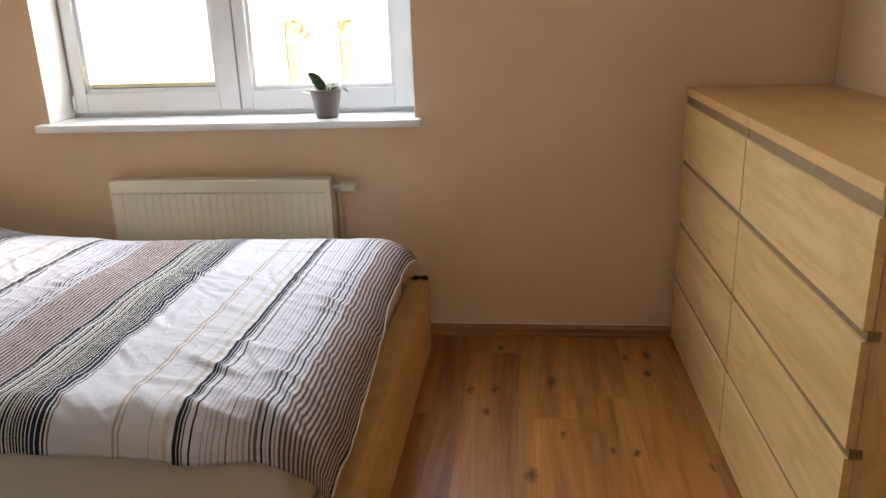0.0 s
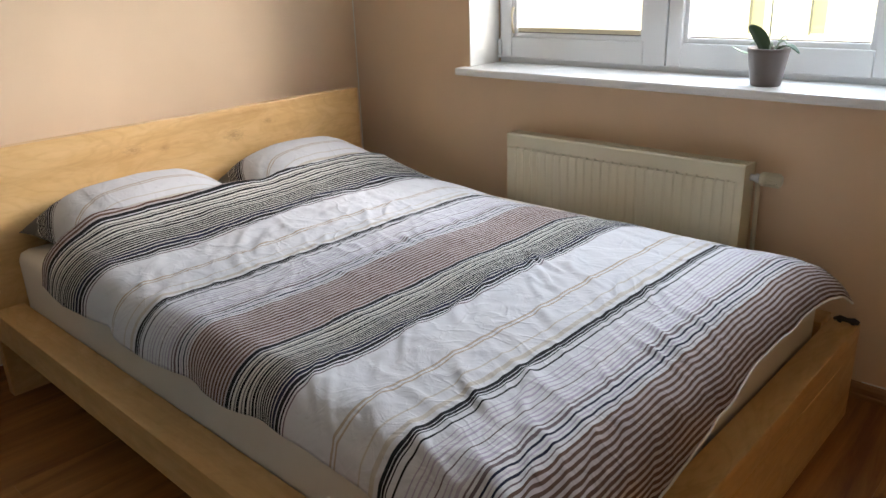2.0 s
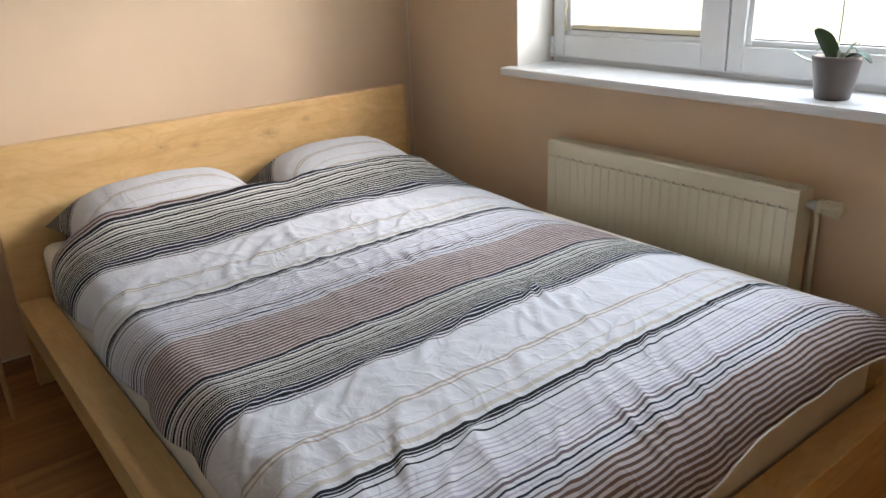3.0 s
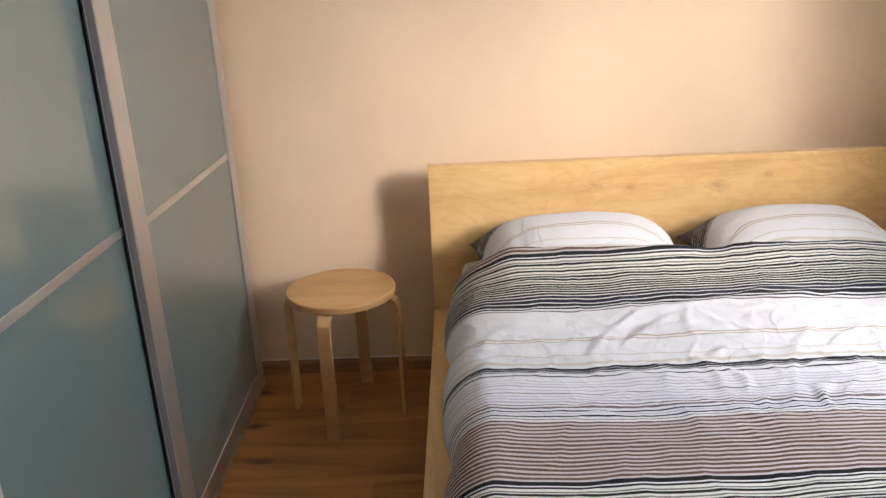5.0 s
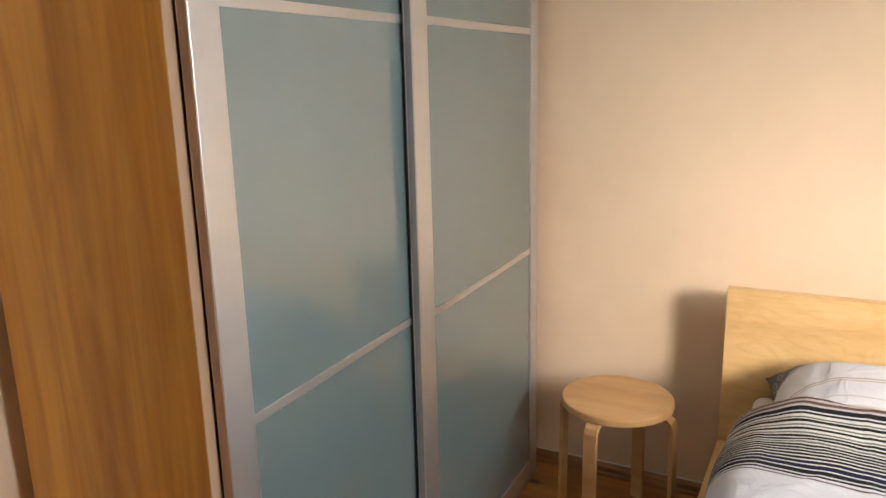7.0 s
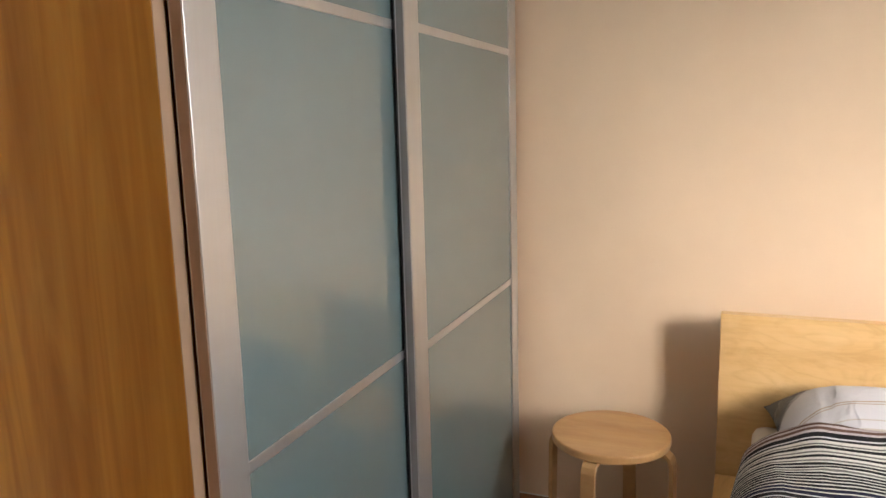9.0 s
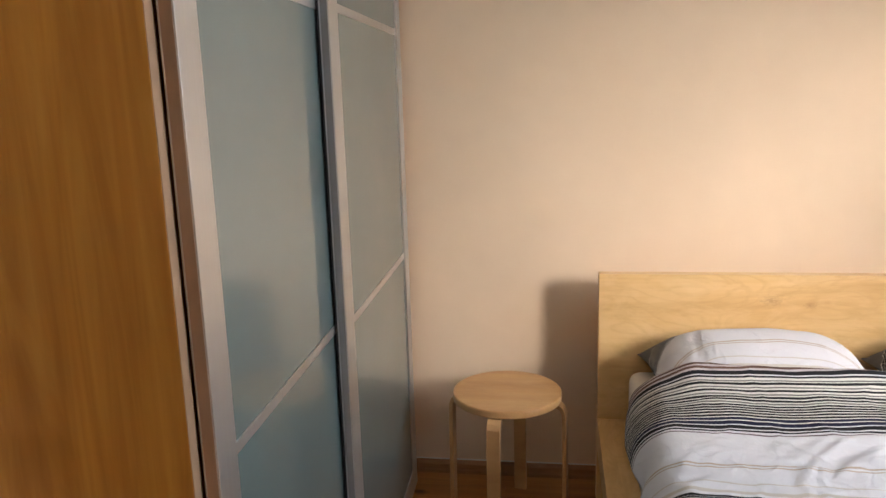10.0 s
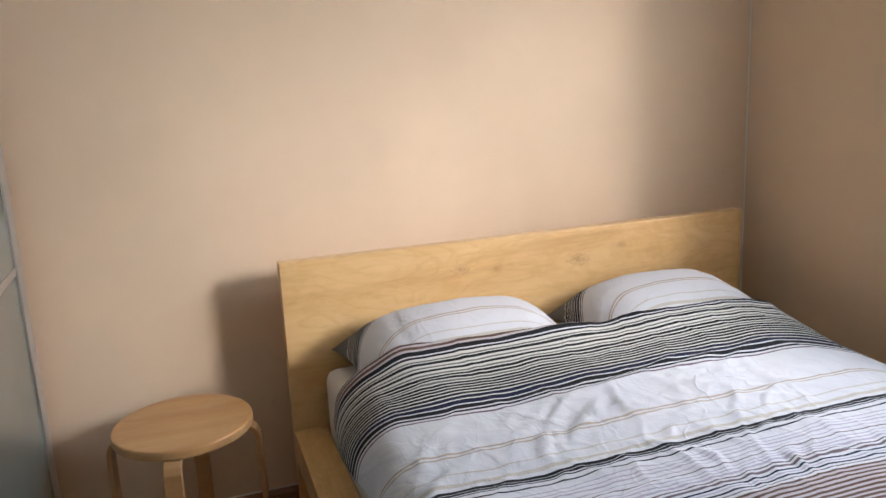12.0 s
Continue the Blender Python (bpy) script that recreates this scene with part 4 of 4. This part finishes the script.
# ---- orchid on the sill ----
def orchid(cx, cy, z):
    o = thing("orchid", (cx, cy, z), "orchid with few leaves in a grey brown pot on the sill", "potted plant")
    part("pot", lathe([(0.001, 0.0), (0.040, 0.0), (0.043, 0.003), (0.0585, 0.098), (0.0600, 0.100), (0.0600, 0.110), (0.0575, 0.111), (0.0550, 0.104), (0.052, 0.090), (0.001, 0.090)], (cx, cy, z), 44), POT, o, smooth=True)
    bm = bmesh.new()
    rnd = random.Random(4)
    for _ in range(46):
        a, r = rnd.uniform(0, math.tau), 0.045 * math.sqrt(rnd.random())
        m = pose(cx + r * math.cos(a), cy + r * math.sin(a), z + 0.092 + rnd.uniform(0, 0.008), rnd.uniform(0, 90), rnd.uniform(0, 90), rnd.uniform(0, 180)) @ Matrix.Diagonal((0.013, 0.007, 0.005, 1))
        bmesh.ops.create_cube(bm, size=1, matrix=m)
    part("bark", bm, BARK, o, "dark bark chips")

    def blade(name, base, tip, lift, width, mat, label, fold=0.25, across=None):
        bm = bmesh.new()
        base, tip = Vector(base), Vector(tip)
        side = (tip - base).cross(Vector((0, 0, 1)))
        side = Vector(across).normalized() if across else side.normalized()
        n, rows = 14, []
        for i in range(n + 1):
            t = i / n
            c = base.lerp(tip, t) + Vector((0, 0, lift * math.sin(math.pi * t)))
            wd = width * (math.sin(math.pi * (0.08 + 0.90 * t ** 0.8)) ** 0.6) + 0.001
            up = Vector((0, 0, fold * wd))
            rows.append([c - side * wd + up, c, c + side * wd + up])
        th = Vector((0, -0.0009, -0.0018))
        tops = [[bm.verts.new(p) for p in r] for r in rows]
        lows = [[bm.verts.new(p + th) for p in r] for r in rows]
        for i in range(n):
            for j in range(2):
                bm.faces.new((tops[i][j], tops[i][j + 1], tops[i + 1][j + 1], tops[i + 1][j]))
                bm.faces.new((lows[i][j], lows[i + 1][j], lows[i + 1][j + 1], lows[i][j + 1]))
            for j in (0, 2):
                bm.faces.new((tops[i][j], tops[i + 1][j], lows[i + 1][j], lows[i][j]))
        for i in (0, n):
            bm.faces.new((tops[i][0], tops[i][1], lows[i][1], lows[i][0]))
            bm.faces.new((tops[i][1], tops[i][2], lows[i][2], lows[i][1]))
        part(name, bm, mat, o, label, True)

    t = z + 0.100
    # upright leaf is broad across the view, so its side is set along x by a slight lean
    blade("leaf", (cx - 0.004, cy, t - 0.004), (cx - 0.058, cy - 0.014, t + 0.074), 0.010, 0.019, LEAF, "dark green upright orchid leaf", 0.15, (0.9, 0.1, 0.5))
    blade("leaf", (cx + 0.02, cy, t), (cx + 0.094, cy - 0.02, t + 0.000), 0.018, 0.014, LEAF, "dark green drooping orchid leaf")
    blade("leaf", (cx - 0.02, cy, t), (cx - 0.105, cy - 0.018, t + 0.012), -0.014, 0.012, ROOT, "pale green limp orchid leaf")
    for dx, dy, hz in ((0.05, -0.02, 0.035), (0.035, 0.02, 0.045), (0.06, 0.01, 0.02), (-0.055, 0.015, 0.022), (0.018, -0.025, 0.028)):
        part("root", tube([(cx + dx * 0.3, cy + dy * 0.4, t - 0.006), (cx + dx * 0.7, cy + dy, t + hz * 0.8), (cx + dx, cy + dy * 1.2, t + hz), (cx + dx * 1.2, cy + dy * 1.3, t + hz * 0.7)], [0.003, 0.003, 0.0025, 0.0015], 7), ROOT, o, "silvery green air root", True)
    stem = [(cx - 0.002, cy, t - 0.01), (cx - 0.006, cy + 0.01, t + 0.10), (cx - 0.010, cy + 0.012, t + 0.20), (cx - 0.022, cy + 0.01, t + 0.235), (cx - 0.05, cy, t + 0.250), (cx - 0.09, cy - 0.01, t + 0.262), (cx - 0.125, cy - 0.016, t + 0.29)]
    st = part("flower_stem", tube(stem, [0.0022, 0.0022, 0.002, 0.0018, 0.0016, 0.0014, 0.001], 7), ROOT, o, "thin pale flower stem", True)
    for fx, fy, fz, turn in ((-0.085, -0.004, 0.245, 10), (-0.062, -0.006, 0.222, 50), (-0.118, -0.012, 0.272, -20), (0.075, 0.0, 0.246, 30)):
        c = Vector((cx + fx, cy + fy, t + fz))
        bm = bmesh.new()
        for k in range(5):
            a = radians(turn + 72 * k)
            wide = 0.010 if k % 2 else 0.013
            d = Vector((math.cos(a), -0.25, math.sin(a)))
            s = Vector((-math.sin(a), 0.1, math.cos(a)))
            pts = [c + d * 0.003, c + d * 0.012 + s * wide * 0.8, c + d * 0.024 + s * wide * 0.35 + Vector((0, 0.003, 0)), c + d * 0.027, c + d * 0.024 - s * wide * 0.35, c + d * 0.012 - s * wide * 0.8 + Vector((0, -0.003, 0))]
            f = [bm.verts.new(p) for p in pts]
            g = [bm.verts.new(p + Vector((0, 0.0012, 0))) for p in pts]
            bm.faces.new(f)
            bm.faces.new(g[::-1])
            for i in range(6):
                bm.faces.new((f[i], f[(i + 1) % 6], g[(i + 1) % 6], g[i]))
        part("flower", bm, PETAL, st, "faded cream orchid flower")
    return o


orchid(1.750, 0.040, 0.9052)

# small black clip at the far corner of the footboard
clip = thing("plastic_clip", (2.115, -0.15, 0.292), "small black plastic clip lying on the bed's footboard", "clip")
part("body", tube([(2.085, -0.150, 0.300), (2.10, -0.151, 0.306), (2.12, -0.150, 0.304), (2.137, -0.149, 0.306), (2.150, -0.148, 0.300)], [0.005, 0.009, 0.007, 0.009, 0.006], 8), BLACK, clip, smooth=True)
part("jaw", tube([(2.095, -0.152, 0.302), (2.100, -0.153, 0.298), (2.106, -0.153, 0.2965)], [0.005, 0.005, 0.004], 7), BLACK, clip, smooth=True)
part("jaw", tube([(2.128, -0.150, 0.302), (2.133, -0.151, 0.298), (2.140, -0.151, 0.2965)], [0.005, 0.005, 0.004], 7), BLACK, clip, smooth=True)


# ---- outside the window ----
GRASS = painted("lawn", (0.10, 0.13, 0.05), 0.9, 12, 0.03, 0.3)
RENDERED = painted("pale_cream_render", (0.72, 0.66, 0.48), 0.9, 30, 0.002, 0.04)
FARGLASS = material("yellow_curtained_glass", (0.40, 0.37, 0.20), 0.3)[0]
TILE = painted("red_roof", (0.30, 0.12, 0.07), 0.8, 10, 0.02, 0.15)
g = boxes((-400, 400, -400, 400, -3.1, -3.0))
structure("ground", g, GRASS, "open ground outside below the window", "ground")
house = thing("house", (-3, 24, -3.0), "pale cream rendered house in full sun across the yard", "house")
HX0, HX1, HY, HZ = -28.0, 22.0, 24.0, 6.2
wins = []
for k in range(13):
    wx = -7.86 + 1.95 * k
    for wz in (-1.05, 2.6):
        wins.append((wx, wx + 0.5, wz, wz + 2.14))
walls = [(HX0, HX1, HY + 0.3, HY + 8, -3.0, HZ)]
levels = [-3.0, -1.05, 1.09, 2.6, 4.74, HZ]
cols = sorted({w[0] for w in wins})
for z0, z1 in zip(levels, levels[1:]):
    if z0 in (-1.05, 2.6):
        x = HX0
        for c in cols:
            walls.append((x, c, HY, HY + 0.3, z0, z1))
            x = c + 0.5
        walls.append((x, HX1, HY, HY + 0.3, z0, z1))
    else:
        walls.append((HX0, HX1, HY, HY + 0.3, z0, z1))
part("wall", boxes(*walls), RENDERED, house)
bm = bmesh.new()
rv = [bm.verts.new(p) for p in ((HX0 - 0.4, HY - 0.4, HZ), (HX1 + 0.4, HY - 0.4, HZ), (HX1 + 0.4, HY + 8.4, HZ), (HX0 - 0.4, HY + 8.4, HZ), (HX0 + 2, HY + 4, HZ + 2.4), (HX1 - 2, HY + 4, HZ + 2.4))]
for f in ((0, 1, 5, 4), (1, 2, 5), (2, 3, 4, 5), (3, 0, 4), (0, 3, 2, 1)):
    bm.faces.new([rv[i] for i in f])
part("roof", bm, TILE, house)
for a, b, c, d in wins:
    wn = part("window", boxes((a, a + 0.04, HY + 0.10, HY + 0.16, c, d), (b - 0.04, b, HY + 0.10, HY + 0.16, c, d), (a + 0.04, b - 0.04, HY + 0.10, HY + 0.16, c, c + 0.04), (a + 0.04, b - 0.04, HY + 0.10, HY + 0.16, d - 0.04, d), (a + 0.04, b - 0.04, HY + 0.08, HY + 0.16, c + 1.38, c + 1.56)), RENDERED, house, "pale framed window with a transom")
    part("pane", boxes((a + 0.04, b - 0.04, HY + 0.125, HY + 0.135, c + 0.04, d - 0.04)), FARGLASS, wn, "window pane with yellow curtain behind")


# ---- floor boards, last ----
def floor_boards():
    f = thing("floor", (1.8, -1.5, 0), "warm knotty pine laminate floor boards", "floor")
    f["kind"] = "structure"
    width, length = 0.192, 1.286
    meshes = {}
    rnd = random.Random(11)
    x, row = WEST - 0.107, -1
    while x < EAST - 0.001:
        left = max(x, WEST)
        w = min(x + width, EAST) - left
        y = SOUTH - 1.5 if 1.55 < left + w / 2 < 3.25 else SOUTH
        first = length * ((0.23 + 0.37 * row) % 1.0) + 0.05
        end = 0.0
        cuts = [y]
        p = -0.74 + length * ((row * 0.37) % 1) - 4 * length if row != 13 else -0.665 - 3 * length
        while p < end - 0.05:
            if p > y + 0.05:
                cuts.append(p)
            p += length
        cuts.append(end)
        for a, b in zip(cuts, cuts[1:]):
            key = (round(w, 3), round(b - a, 3))
            if key not in meshes:
                bm = boxes((0, w - 0.0003, 0, b - a - 0.0003, -0.0118, 0.0))
                top = [e for e in bm.edges if all(v.co.z > -0.001 for v in e.verts)]
                bmesh.ops.bevel(bm, geom=top, offset=0.0004, segments=1, affect="EDGES")
                meshes[key] = mesh_of("plank", bm, PLANK)
            ob = new("plank", meshes[key])
            ob.parent = f
            ob.matrix_parent_inverse = Matrix.Translation(-f.location)
            ob.location = (left, a, 0.0)
        x += width
        row += 1


floor_boards()
